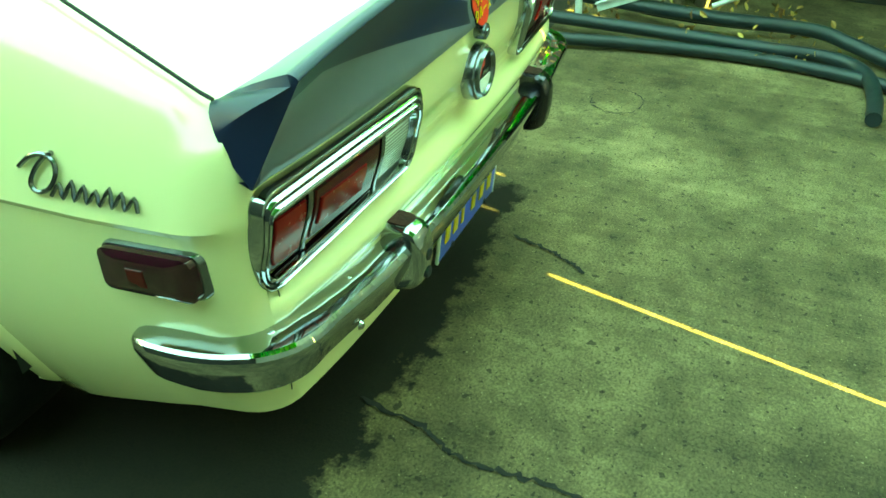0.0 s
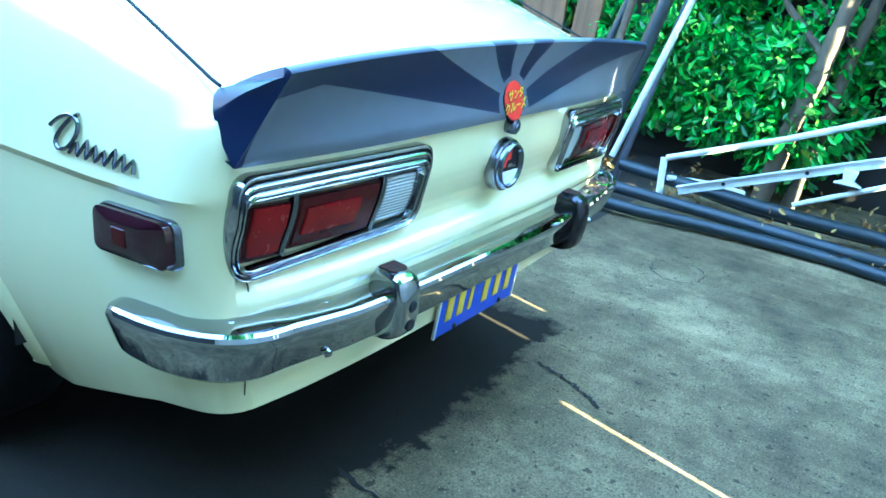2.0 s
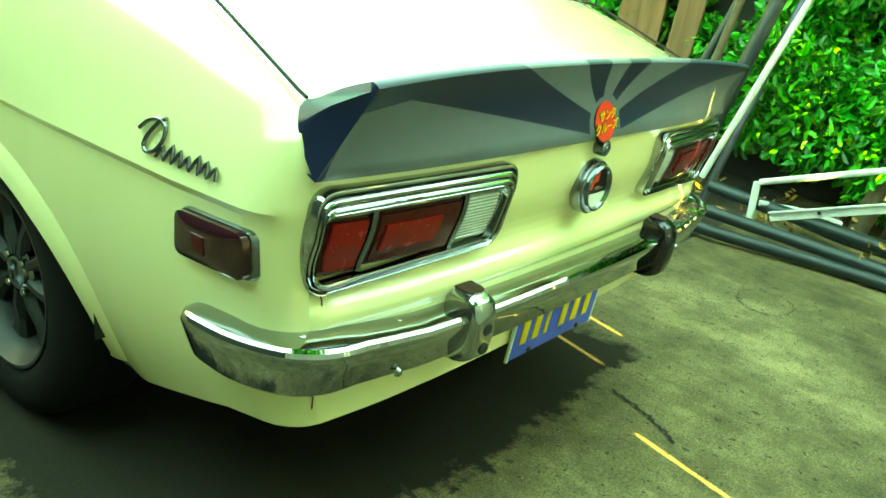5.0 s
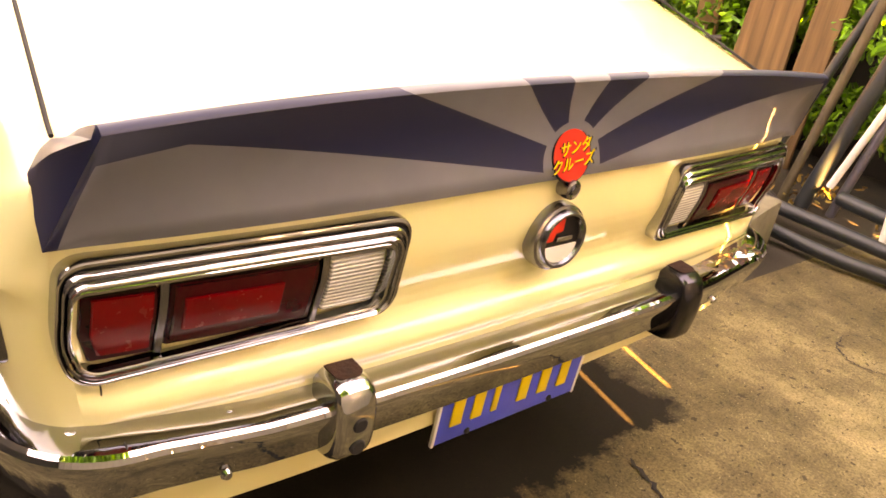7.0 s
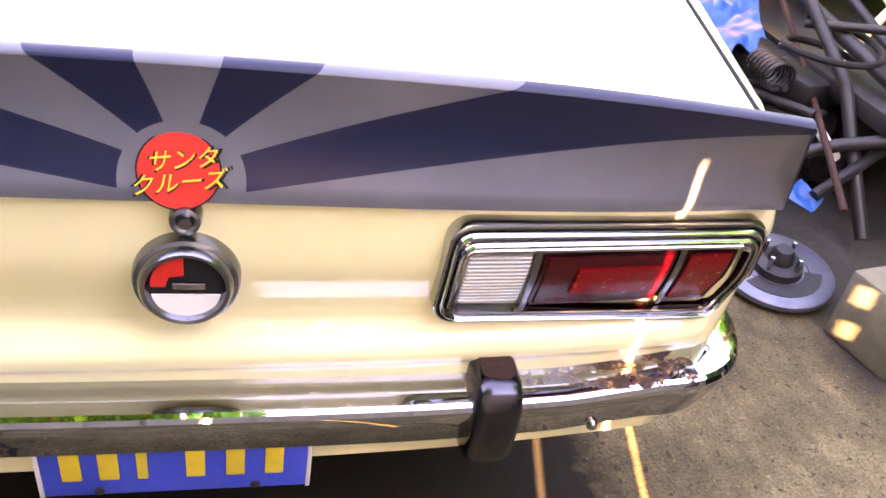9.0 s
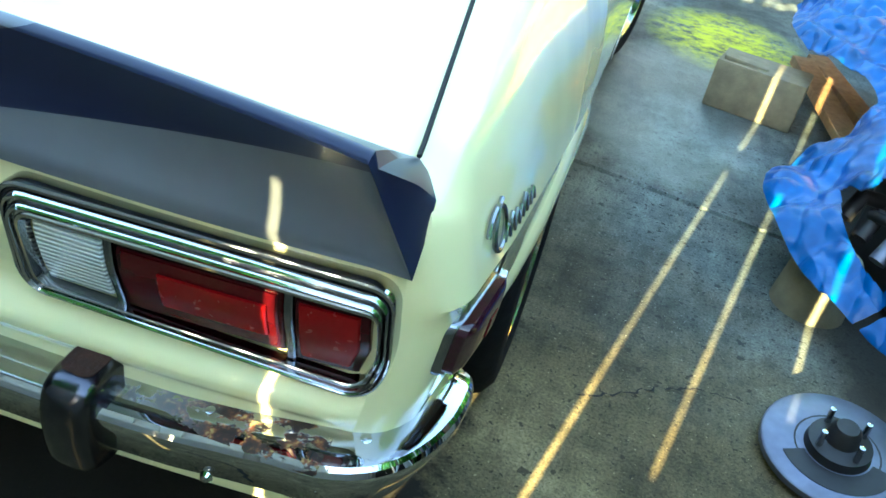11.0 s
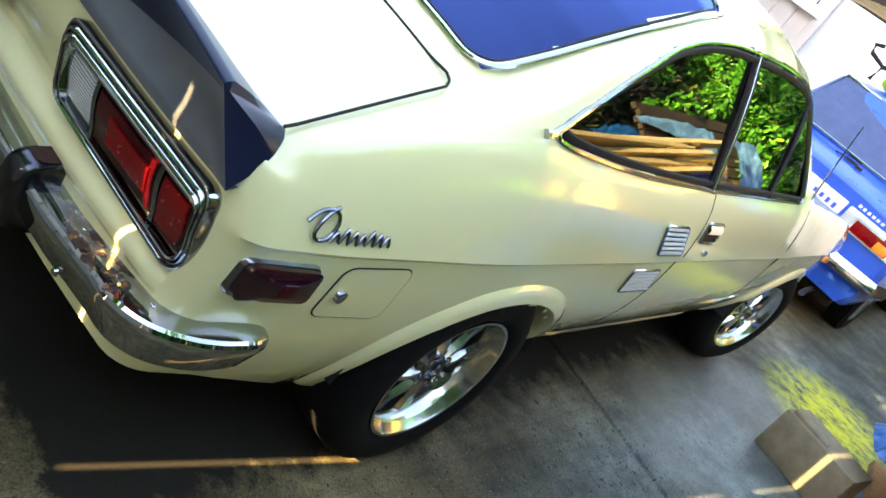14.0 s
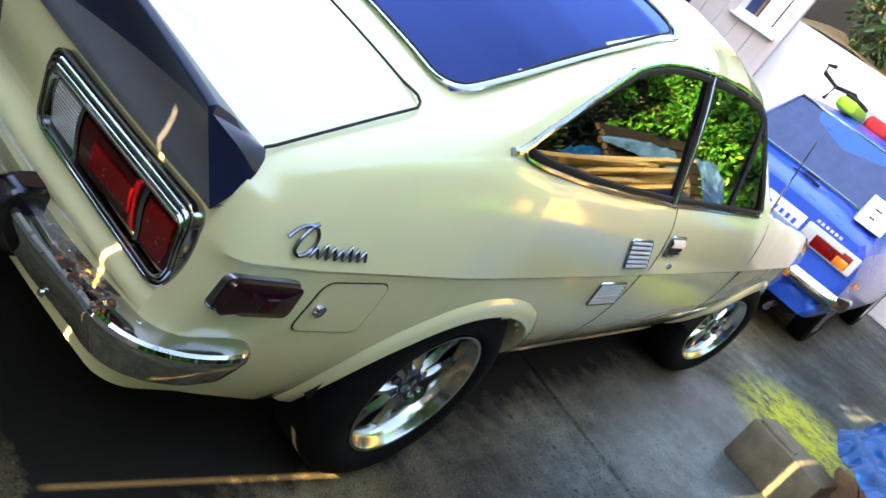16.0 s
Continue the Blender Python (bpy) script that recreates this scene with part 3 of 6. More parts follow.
for s in (1, -1):
    side = Vector((s, 0, 0))
    part("quarter_window", split_side(SHELL["side_glass"], lambda x, y, z: x * s > 0 and y < pillar_y(z)), M_GLASS, car)
    part("door_window", split_side(SHELL["side_glass"], lambda x, y, z: x * s > 0 and y >= pillar_y(z)), M_GLASS, car)
    part("window_trim", tube([on_side(y, z, 0.003, s) for y, z in rounded(WINDOW, 0.06, 6)], 0.0062, 8, closed=True, up=side), M_CHROME, car, "thin chrome window surround")
    cx, cz = 1.45, 1.02
    inner = [(cx + (y - cx) * 0.975, cz + (z - cz) * 0.915) for y, z in rounded(WINDOW, 0.06, 6)]
    part("window_seal", tube([on_side(y, z, 0.0, s) for y, z in inner], 0.009, 8, closed=True, up=side, flat=0.6), M_BLACK, car, "black rubber window seal")
    part("window_pillar", sweep([on_side(pillar_y(z), z, 0.001, s) for z in (0.872, 0.95, 1.03, 1.11, 1.195)], [(-0.006, -0.017), (0.006, -0.017), (0.006, 0.017), (-0.006, 0.017)], up=Vector((0, 1, 0))), M_BLACK, car)
    part("pillar_strip", tube([on_side(pillar_y(z) - 0.004, z, 0.009, s) for z in (0.875, 0.95, 1.03, 1.11, 1.19)], 0.002, 6, up=side), M_CHROME, car)
    part("vent_bar", tube([on_side(1.90 + 0.42 * (z - 0.9), z, 0.0, s) for z in (0.888, 0.95, 1.02, 1.09, 1.17)], 0.008, 6, up=side), M_BLACK, car)
    part("trim_tail", tube([on_side(y, z, 0.005, s) for y, z in ((0.70, 0.958), (0.64, 0.926), (0.598, 0.908), (0.578, 0.905))], [0.006, 0.007, 0.008, 0.009], 8, up=side), M_CHROME, car)
    part("sill_strip", tube([on_side(y, bottom_z(y) + 0.014, 0.004, s) for y in np.linspace(1.16, 2.55, 24)], 0.009, 8, up=side), M_CHROME, car, "chrome strip along the sill")
    part("door_seam", tube([on_side(pillar_y(0.88) + 0.035 + 0.03 * math.sin((z - 0.3) * 5), z, -0.0005, s) for z in np.linspace(0.34, 0.87, 16)], 0.0024, 5, up=side), M_DARK, car)
    part("door_seam", tube([on_side(2.43, z, -0.0005, s) for z in np.linspace(0.34, 0.875, 12)], 0.0024, 5, up=side), M_DARK, car)
    # wheel arch lips
    for c, d, a, b in ARCHES:
        rows = []
        for t in np.linspace(-0.12 if c < 2 else 0.2, math.pi + 0.35, 46):
            row = []
            for grow, out in ((0.050, 0.0), (0.040, 0.008), (0.024, 0.013), (0.006, 0.016), (0.0, 0.010), (-0.004, -0.02), (-0.004, -0.05)):
                y, z = c + (a + grow) * math.cos(t), d + (b + grow) * math.sin(t)
                y = max(y, 0.2)
                row.append(on_side(y, max(z, bottom_z(y) + 0.01), out * min(1.0, 0.1 + (t + 0.12) * 2.5) if out > 0 else out, s))
            rows.append(row)
        part("wheel_arch", grid(rows, flip=s < 0), M_PAINT, car)
        well = [[(x * s, c + r * math.cos(t), 0.30 + r * 0.86 * math.sin(t)) for r, x in ((0.04, 0.44), (0.35, 0.44), (0.35, 0.70))] for t in np.linspace(0.0, math.pi, 24)]
        part("wheel_well", grid(well, flip=s > 0), M_DARK, car)

part("rear_window", SHELL["back_glass"], M_SKYGLASS, car, "dark back window with the mirrored sky's blue painted in")
part("windscreen", SHELL["screen"], M_GLASS, car)


def window_ring(grow):
    pts = rounded([(-0.575 - grow, 0.47 - grow), (0.575 + grow, 0.47 - grow), (0.47 + grow, 1.30 + grow), (-0.47 - grow, 1.30 + grow)], 0.07, 6)
    out = []
    for i, (x, y) in enumerate(pts):
        a = Vector(pts[i - 1])
        b = Vector((x, y))
        n = max(1, int((b - a).length / 0.05))
        for k in range(1, n + 1):
            q = a + (b - a) * k / n
            out.append(Vector((q.x, q.y + tail_shift(q.x, q.y), top_z(q.y, q.x))))
    return out


part("rear_window_trim", tube([p + Vector((0, 0, 0.003)) for p in window_ring(0.012)], 0.0085, 8, closed=True, flat=0.55), M_CHROME, car, "chrome surround of the back window")
part("rear_window_seal", tube(window_ring(-0.003), 0.0042, 8, closed=True, flat=0.6), M_BLACK, car)
gap = [(-lid_half(0.05), 0.05)] + [(-lid_half(y), y) for y in np.linspace(0.07, 0.36, 12)]
gap += [(-0.603 + 0.0125 * math.sin(k), 0.373 + 0.012 * (1 - math.cos(k))) for k in (0.5, 1.0)] + [(x, 0.387) for x in np.linspace(-0.575, 0.0, 14)]
gap = gap + [(-x, y) for x, y in gap[-2::-1]]
part("trunk_seam", tube([Vector((x, y + tail_shift(x, y), top_z(y, x) + 0.0003)) for x, y in gap], 0.0026, 6), M_DARK, car, "dark gap round the trunk lid")
part("underbody", box(1.06, 3.3, 0.1, 0.02, (0, 2.0, 0.3)), M_DARK, car)
part("cabin_floor", box(1.2, 1.9, 0.3, 0.03, (0, 1.6, 0.5)), M_VINYL, car)
for x in (-0.3, 0.3):
    part("seat", join(box(0.48, 0.5, 0.16, 0.05, (x, 1.75, 0.7)), moved(box(0.48, 0.14, 0.5, 0.05), pose(x, 1.5, 0.88, -14))), M_VINYL, car)
part("parcel_shelf", box(1.1, 0.5, 0.04, 0.01, (0, 0.78, 0.84)), M_VINYL, car)
part("steering_wheel", moved(lathe([(0.18 + 0.012 * math.cos(k), 0.012 * math.sin(k)) for k in np.linspace(0, 5.5, 8)], 28, closed=True), pose(-0.3, 2.15, 0.95, 0, 0, 90)), M_BLACK, car)


# ---- wheels
def make_wheel(at, s, steer=0):
    # left wheels take near-black iron in place of the shade on them
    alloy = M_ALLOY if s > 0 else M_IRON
    rim = part("wheel", lathe([(0.120, -0.105), (0.143, -0.098), (0.150, -0.044), (0.156, -0.022), (0.163, -0.012), (0.174, 0.000), (0.177, 0.005), (0.184, 0.006), (0.186, -0.004), (0.178, -0.012), (0.174, -0.15), (0.12, -0.155)], 56, closed=True), alloy, car, "polished deep-dish alloy wheel" if s > 0 else "deep-dish wheel coloured near-black in place of shade")
    rim.matrix_local = pose(*at, 0, 0, steer) @ Matrix.Scale(s, 4, (1, 0, 0))
    part("tyre", lathe([(0.178, -0.012), (0.184, 0.0), (0.205, 0.014), (0.25, 0.010), (0.276, -0.008), (0.285, -0.03), (0.285, -0.135), (0.275, -0.155), (0.25, -0.172), (0.2, -0.172), (0.178, -0.16)], 56, closed=True), M_TYRE, rim, "black rubber tyre")
    for k in range(8):
        a = 2 * math.pi * k / 8
        spoke = grid([[(-0.030, r, -w), (-0.014 if r < 0.1 else -0.022, r, -w * 0.45), (-0.014 if r < 0.1 else -0.022, r, w * 0.45), (-0.030, r, w), (-0.06, r, w * 0.8), (-0.06, r, -w * 0.8)] for r, w in ((0.040, 0.014), (0.075, 0.013), (0.11, 0.019), (0.150, 0.034))], closed_v=True)
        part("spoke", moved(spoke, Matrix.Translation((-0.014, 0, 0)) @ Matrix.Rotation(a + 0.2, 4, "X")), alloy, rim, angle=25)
    part("hub", lathe([(0.0, -0.034), (0.024, -0.034), (0.026, -0.026), (0.033, -0.026), (0.035, -0.032), (0.054, -0.036), (0.058, -0.08), (0.0, -0.08)], 28), M_DCHROME, rim)
    for k in range(4):
        a = 2 * math.pi * (k + 0.5) / 4
        part("wheel_nut", moved(lathe([(0.0, 0.0), (0.007, 0.0), (0.009, -0.004), (0.009, -0.02)], 6), pose(-0.022, 0.042 * math.cos(a), 0.042 * math.sin(a))), M_CHROME, rim)
    part("brake_drum", lathe([(0.0, -0.088), (0.118, -0.088), (0.121, -0.13)], 28), M_DARK, rim)


for s in (1, -1):
    make_wheel((0.722 if s > 0 else -0.70, 0.806, 0.285), s)
    make_wheel((0.705 * s, 3.09, 0.285), s, -11)


# ---- tail lamps
def tail_y(x):
    return tail_shift(x, 0)


def make_lamp(s):
    outer = rounded([(0.270, 0.711), (0.267, 0.566), (0.652, 0.550), (0.669, 0.612), (0.663, 0.706)], 0.030, 7)
    lens = rounded([(0.294, 0.668), (0.294, 0.583), (0.636, 0.567), (0.650, 0.612), (0.648, 0.664)], 0.014, 7)
    rows = []
    for t, h in ((0, 0.012), (0.0, -0.012), (0.03, -0.017), (0.08, -0.018), (0.15, -0.018), (0.18, -0.0145), (0.23, -0.0145), (0.27, -0.019), (0.33, -0.022), (0.39, -0.021), (0.42, -0.0165), (0.48, -0.0165), (0.52, -0.021), (0.58, -0.024), (0.65, -0.022), (0.68, -0.0175), (0.75, -0.0175), (0.79, -0.019), (0.88, -0.018), (0.93, -0.012), (1.0, -0.004)):
        rows.append([((a + (c - a) * t) * s, tail_y(a) + tuck(b + (d - b) * t) + h - 0.002, b + (d - b) * t) for (a, b), (c, d) in zip(outer, lens)])
    lamp = part("tail_lamp", grid(rows, closed_v=True, flip=s > 0), M_CHROME, car, "chrome tail lamp bezel with stepped ridges", angle=25)

    # black lines laid in the grooves for the dark they reflect
    for t in (0.205, 0.45, 0.715):
        part("groove_shade", tube([((a + (c - a) * t) * s, tail_y(a) + tuck(b + (d - b) * t) - 0.0172, b + (d - b) * t) for (a, b), (c, d) in zip(outer, lens)], 0.0013, 5, closed=True, up=Vector((0, 1, 0))), M_BLACK, lamp)

    def plate_at(pts, depth, lift, name, material, parent, label=""):
        zs, n = sorted({z for _, z in pts}), 14
        lo, hi = zs[0], zs[-1]

        def span(z):
            xs = []
            for (a, b), (c, d) in zip(pts, pts[1:] + pts[:1]):
                if min(b, d) <= z <= max(b, d) and abs(b - d) > 0.004:
                    xs.append(a + (c - a) * (z - b) / (d - b))
            return (min(xs), max(xs)) if len(xs) > 1 else None

        lo, hi = max(pts[1][1], pts[2][1]) + 0.0005, min(pts[0][1], pts[-1][1]) - 0.0005
        rows = []
        for z in np.linspace(lo, hi, n):
            a, b = span(z)
            e = 0.0015 if lo < z < hi else 0.003
            ring = [(a, 0.004), (a, -depth + 0.0015), (a + e, -depth)] + [(a + (b - a) * k / 6, -depth) for k in range(1, 6)] + [(b - e, -depth), (b, -depth + 0.0015), (b, 0.004)]
            rows.append([(x * s, y + tail_y(x) + tuck(z) - lift, z) for x, y in ring])
        rows = [[(x, tail_y(x) + tuck(lo) - lift + 0.004, z - 0.0005) for x, y, z in rows[0]]] + rows + [[(x, tail_y(x) + tuck(hi) - lift + 0.004, z + 0.0005) for x, y, z in rows[-1]]]
        return part(name, grid(rows, flip=s < 0), material, parent, label, angle=30)

    plate_at([(0.290, 0.672), (0.290, 0.570), (0.64, 0.570), (0.650, 0.612), (0.648, 0.670)], 0.003, -0.004, "lamp_back", M_RED_DARK, lamp)
    plate_at([(0.298, 0.664), (0.298, 0.587), (0.371, 0.587), (0.371, 0.665)], 0.009, 0.001, "clear_lens", M_CLEAR, lamp, "ribbed clear reversing lens")
    plate_at([(0.385, 0.665), (0.385, 0.579), (0.556, 0.579), (0.556, 0.663)], 0.007, 0.001, "brake_lens", M_RED_DARK, lamp, "dark red lens with a bright middle")
    plate_at([(0.391, 0.661), (0.391, 0.584), (0.551, 0.584), (0.551, 0.660)], 0.002, 0.0085, "reflector", M_RED_MID, lamp)
    plate_at([(0.430, 0.645), (0.430, 0.601), (0.541, 0.601), (0.541, 0.645)], 0.003, 0.0110, "reflector", M_RED, lamp)
    plate_at([(0.567, 0.662), (0.567, 0.573), (0.632, 0.573), (0.643, 0.612), (0.641, 0.660)], 0.007, 0.001, "turn_lens", M_RED_DARK, lamp)
    plate_at([(0.572, 0.658), (0.572, 0.581), (0.624, 0.581), (0.633, 0.612), (0.632, 0.657)], 0.003, 0.0085, "reflector", M_RED, lamp)
    for x in (0.3785, 0.5615):
        plate_at([(x - 0.005, 0.668), (x - 0.003, 0.572), (x + 0.006, 0.572), (x + 0.004, 0.668)], 0.009, 0.002, "lens_divider", M_DCHROME, lamp)


make_lamp(1)
make_lamp(-1)


# ---- welded seam at one rear corner, from the lamp down to the valance
part("corner_seam", tube([Vector((-0.622, tail_y(0.622) + tuck(z) - 0.0004, z)) for z in (0.552, 0.54, 0.50, 0.45, 0.40, 0.37)], 0.0010, 5, up=Vector((0, 1, 0))), M_DARK, car)

# ---- ducktail spoiler with painted rays
_m = Nodes("rayed_spoiler_paint", 0.34, 0.0, 0.3)
_sep = _m.t.nodes.new("ShaderNodeSeparateXYZ")
_m.wire(_m.pos, _sep.inputs[0])
_ax = _m.math("ABSOLUTE", _m.math("SUBTRACT", _sep.outputs[0], 0.006))
_h = _m.math("SUBTRACT", _sep.outputs[2], 0.752)
_ang = _m.math("ARCTAN2", _h, _ax)


def _between(v, lo, hi):
    return _m.math("MULTIPLY", _m.math("GREATER_THAN", v, lo), _m.math("LESS_THAN", v, hi))


_upper = _between(_ang, radians(42.5), radians(72))
_low = _m.math("MULTIPLY", _m.math("LESS_THAN", _ang, radians(19.5)), _m.math("GREATER_THAN", _h, _m.math("SUBTRACT", _m.math("MULTIPLY", _ax, 0.172), 0.026)))
_far = _m.math("GREATER_THAN", _m.math("ADD", _m.math("MULTIPLY", _ax, _ax), _m.math("MULTIPLY", _m.math("ADD", _h, 0.008), _m.math("ADD", _h, 0.008))), 0.058 ** 2)
_sy = _sep.outputs[1]
_end = _m.math("GREATER_THAN", _m.math("ADD", _ax, _m.math("MULTIPLY", _h, 0.345)), 0.655)
_ray = _m.math("MULTIPLY", _m.math("MAXIMUM", _upper, _low), _far)
_ray = _m.math("MAXIMUM", _ray, _end)
_ray_top = _m.math("MULTIPLY", _m.math("GREATER_THAN", _sy, _m.math("SUBTRACT", 0.010, _m.math("MULTIPLY", _m.math("POWER", _ax, 3.0), 0.125))), _m.math("GREATER_THAN", _h, _m.math("SUBTRACT", 0.096, _m.math("MULTIPLY", _m.math("POWER", _ax, 3.0), 0.16))))
_ray_top = _m.math("MULTIPLY", _ray_top, _m.math("LESS_THAN", _sep.outputs[0], 0.42))
_ray = _m.math("MAXIMUM", _ray, _ray_top)
_grey = _m.ramp(_m.noise(6, 4), [(0.3, (0.105, 0.114, 0.133)), (0.7, (0.140, 0.150, 0.172))])
_m.color(_m.mix(_ray, _grey, (0.009, 0.014, 0.042)))
M_SPOILER = _m.mat

FACE = (0.0, 0.05, 0.11, 0.16, 0.22, 0.3, 0.4, 0.5, 0.6, 0.7, 0.8, 0.9, 0.97, 1.0)
TIP, FOOT = Vector((0.671, 0.061, 0.780)), Vector((0.673, 0.018, 0.719))


def spoiler_front(x):
    return Vector((x, 0.078, top_z(0.070, min(abs(x), 0.64)) - 0.004))


ROLL = ((0.0008, 0.0016), (0.0025, 0.0032), (0.005, 0.0046), (0.008, 0.0056), (0.011, 0.0062), (0.0135, 0.0062))


def spoiler_row(x):
    (yb, zb), (yt, zt) = spoiler_lines(x)
    row = [Vector((x, yb + 0.022, zb + 0.004)), Vector((x, yb + 0.008, zb))]
    for t in FACE:
        lip = 0.007 * max(0.0, 1 - t / 0.11)
        row.append(Vector((x, yb + lip + (yt - yb) * t + 0.015 * math.sin(math.pi * t), zb + (zt - zb) * t)))
    row += [Vector((x, yt + a, zt + b)) for a, b in ROLL]
    f = spoiler_front(x)
    for t in (0.06, 0.25, 0.5, 0.75, 1.0):
        q = row[-1].lerp(f, t) if t == 0.06 else Vector((x, yt + ROLL[-1][0], zt + ROLL[-1][1])).lerp(f, t)
        q.z += 0.003 * math.sin(math.pi * t) - 0.003 * t
        row.append(q)
    return row + [Vector((x, 0.05, zb + 0.02))]


def spoiler_end(q):
    """Rows that run from the rear face's last column out to the corner's tip."""
    first, out = spoiler_row(0.632), []
    n = len(FACE)
    ridge = [Vector((0.632, -0.028, 0.843)), Vector((0.650, -0.010, 0.831)), Vector((0.663, 0.022, 0.811)), TIP]
    top = lerp3(ridge, q)
    edge = first[1 + n].lerp(FOOT, q)
    row = [p.lerp(FOOT + Vector((-0.004, 0.03, 0.008)), q) if k == 0 else p.lerp(FOOT, q) for k, p in enumerate(first[:2])]
    for k in range(n):
        row.append(first[2 + k].lerp(FOOT, q) if k < n - 1 else edge)
    for k in range(6):
        t = (k + 1) / 6
        p = edge.lerp(top, t)
        p.y += 0.006 * q * math.sin(math.pi * t)
        row.append(p)
    f = lerp3([first[-2], Vector((0.642, 0.084, 0.804)), Vector((0.656, 0.078, 0.795)), TIP], q)
    for t in (0.06, 0.25, 0.5, 0.75, 1.0):
        p = top.lerp(f, t)
        p.z += 0.003 * math.sin(math.pi * t) * (1 - q)
        row.append(p)
    return row + [first[-1].lerp(FOOT + Vector((-0.01, 0.035, 0.03)), q)]


def lerp3(pts, q):
    g = q * (len(pts) - 1)
    k = min(int(g), len(pts) - 2)
    return pts[k].lerp(pts[k + 1], g - k)


right = [spoiler_end(q) for q in (0.12, 0.25, 0.37, 0.5, 0.62, 0.75, 0.87, 1.0)]
left = [[Vector((-p.x, p.y, p.z)) for p in r] for r in right[::-1]]
rows = left + [spoiler_row(x) for x in np.linspace(-0.632, 0.632, 101)] + right
verts, faces = grid([[tuple(p) for p in r] for r in rows], closed_v=True)
seat, keep, at = {}, [], []
for v in verts:
    key = tuple(round(c, 5) for c in v)
    if key not in seat:
        seat[key] = len(keep)
        keep.append(v)
    at.append(seat[key])
faces = [list(dict.fromkeys(at[i] for i in f)) for f in faces]
geo = keep, [tuple(f) for f in faces if len(f) > 2]
spoiler = part("spoiler", geo, M_SPOILER, car, "grey ducktail spoiler painted with dark navy sun rays", angle=35)
SY = spoiler_y(0.003, 0.754)
ST = -14.0
disc = part("sticker", moved(lathe([(0.0, -0.0022), (0.0365, -0.0022), (0.0372, -0.001), (0.0372, 0.006)], 40, "y"), pose(0.003, SY - 0.001, 0.754, ST)), M_STICKER, spoiler, "round red sticker with yellow lettering")
part("sticker_edge", moved(lathe([(0.0368, -0.0012), (0.0385, -0.0012), (0.0385, 0.005)], 40, "y"), pose(0.003, SY - 0.001, 0.754, ST)), M_BLACK, spoiler)


def lettering(text, size, m, material, parent, name="lettering", shear=0.0, extrude=0.0006):
    cu = bpy.data.curves.new(name, "FONT")
    cu.body, cu.size, cu.extrude, cu.shear = text, size, extrude, shear
    cu.align_x, cu.align_y = "CENTER", "CENTER"
    tmp = bpy.data.objects.new("tmp", cu)
    scene.collection.objects.link(tmp)
    bpy.context.view_layer.update()
    me = bpy.data.meshes.new_from_object(tmp.evaluated_get(bpy.context.evaluated_depsgraph_get()))
    bpy.data.objects.remove(tmp)
    ob = new(name, me)
    me.materials.clear()
    me.materials.append(material)
    ob.parent = parent
    ob.matrix_local = m
    return ob


for text, dx, dz in (("\u30b5\u30f3\u30bf", 0.003, 0.0105), ("\u30af\u30eb\u30fc\u30ba", -0.001, -0.0115)):
    at = pose(0.003, SY - 0.001, 0.754, ST) @ pose(dx, -0.0035, dz, 90, 0, 0) @ pose(0, 0, 0, 0, 0, 7)
    lettering(text, 0.0225, at @ pose(0.0008, -0.0008, 0), M_BLACK, spoiler, "lettering_edge", 0.28, 0.0003).data.transform(Matrix.Diagonal((1.05, 1.12, 1.0, 1.0)))
    lettering(text, 0.0215, at @ pose(0, 0, 0.0008), M_YELLOW, spoiler, "lettering", 0.28)

# ---- lock and round badge of the tail
part("trunk_lock", moved(lathe([(0.0, -0.010), (0.006, -0.010), (0.007, -0.006), (0.011, -0.008), (0.0145, -0.006), (0.0155, 0.0), (0.0155, 0.022)], 28, "y"), pose(0.008, -0.014, 0.706)), M_DCHROME, car, "tarnished chrome lock barrel")
badge = part("round_badge", moved(lathe([(0.036, -0.020), (0.039, -0.026), (0.043, -0.027), (0.046, -0.022), (0.047, -0.017), (0.051, -0.015), (0.053, -0.008), (0.0535, 0.006)], 48, "y"), pose(0.007, 0, 0.630)), M_DCHROME, car, "round chrome badge with a black, red and white face")
part("badge_face", moved(lathe([(0.0, -0.0185), (0.037, -0.0185), (0.037, -0.012)], 40, "y"), pose(0.007, 0, 0.630)), M_BLACK, badge)
half = [(0.034 * math.cos(a), 0.034 * math.sin(a)) for a in np.linspace(math.pi + 0.18, 2 * math.pi - 0.18, 16)]
part("badge_field", moved(prism(half, -0.003, -0.018), pose(0.007, 0, 0.626)), M_WHITE, badge)
wedge = [(-0.002, 0.033), (-0.002, 0.012), (-0.016, 0.010), (-0.020, -0.002), (-0.033, -0.002)] + [(0.034 * math.cos(a), 0.034 * math.sin(a)) for a in np.linspace(math.pi - 0.05, math.pi / 2 + 0.1, 8)]
part("badge_field", moved(prism(wedge, -0.003, -0.018), pose(0.007, 0, 0.632)), M_STICKER, badge)
part("badge_bar", moved(box(0.032, 0.003, 0.008, 0.001), pose(0.010, -0.0215, 0.632)), M_CHROME, badge)

# ---- bumper
def capped(prof):
    """A profile in y and z, lofted across x with rounded flanks."""
    rows = [[(x, -0.03 + (y + 0.03) * k, 0.004 + (z - 0.004) * k) for y, z in prof] for x, k in ((-0.029, 0.02), (-0.029, 0.62), (-0.0288, 0.80), (-0.027, 0.88), (-0.0235, 0.94), (-0.018, 0.98), (-0.010, 1.0), (0.010, 1.0), (0.018, 0.98), (0.0235, 0.94), (0.027, 0.88), (0.0288, 0.80), (0.029, 0.62), (0.029, 0.02))]
    return grid(rows, closed_v=True)


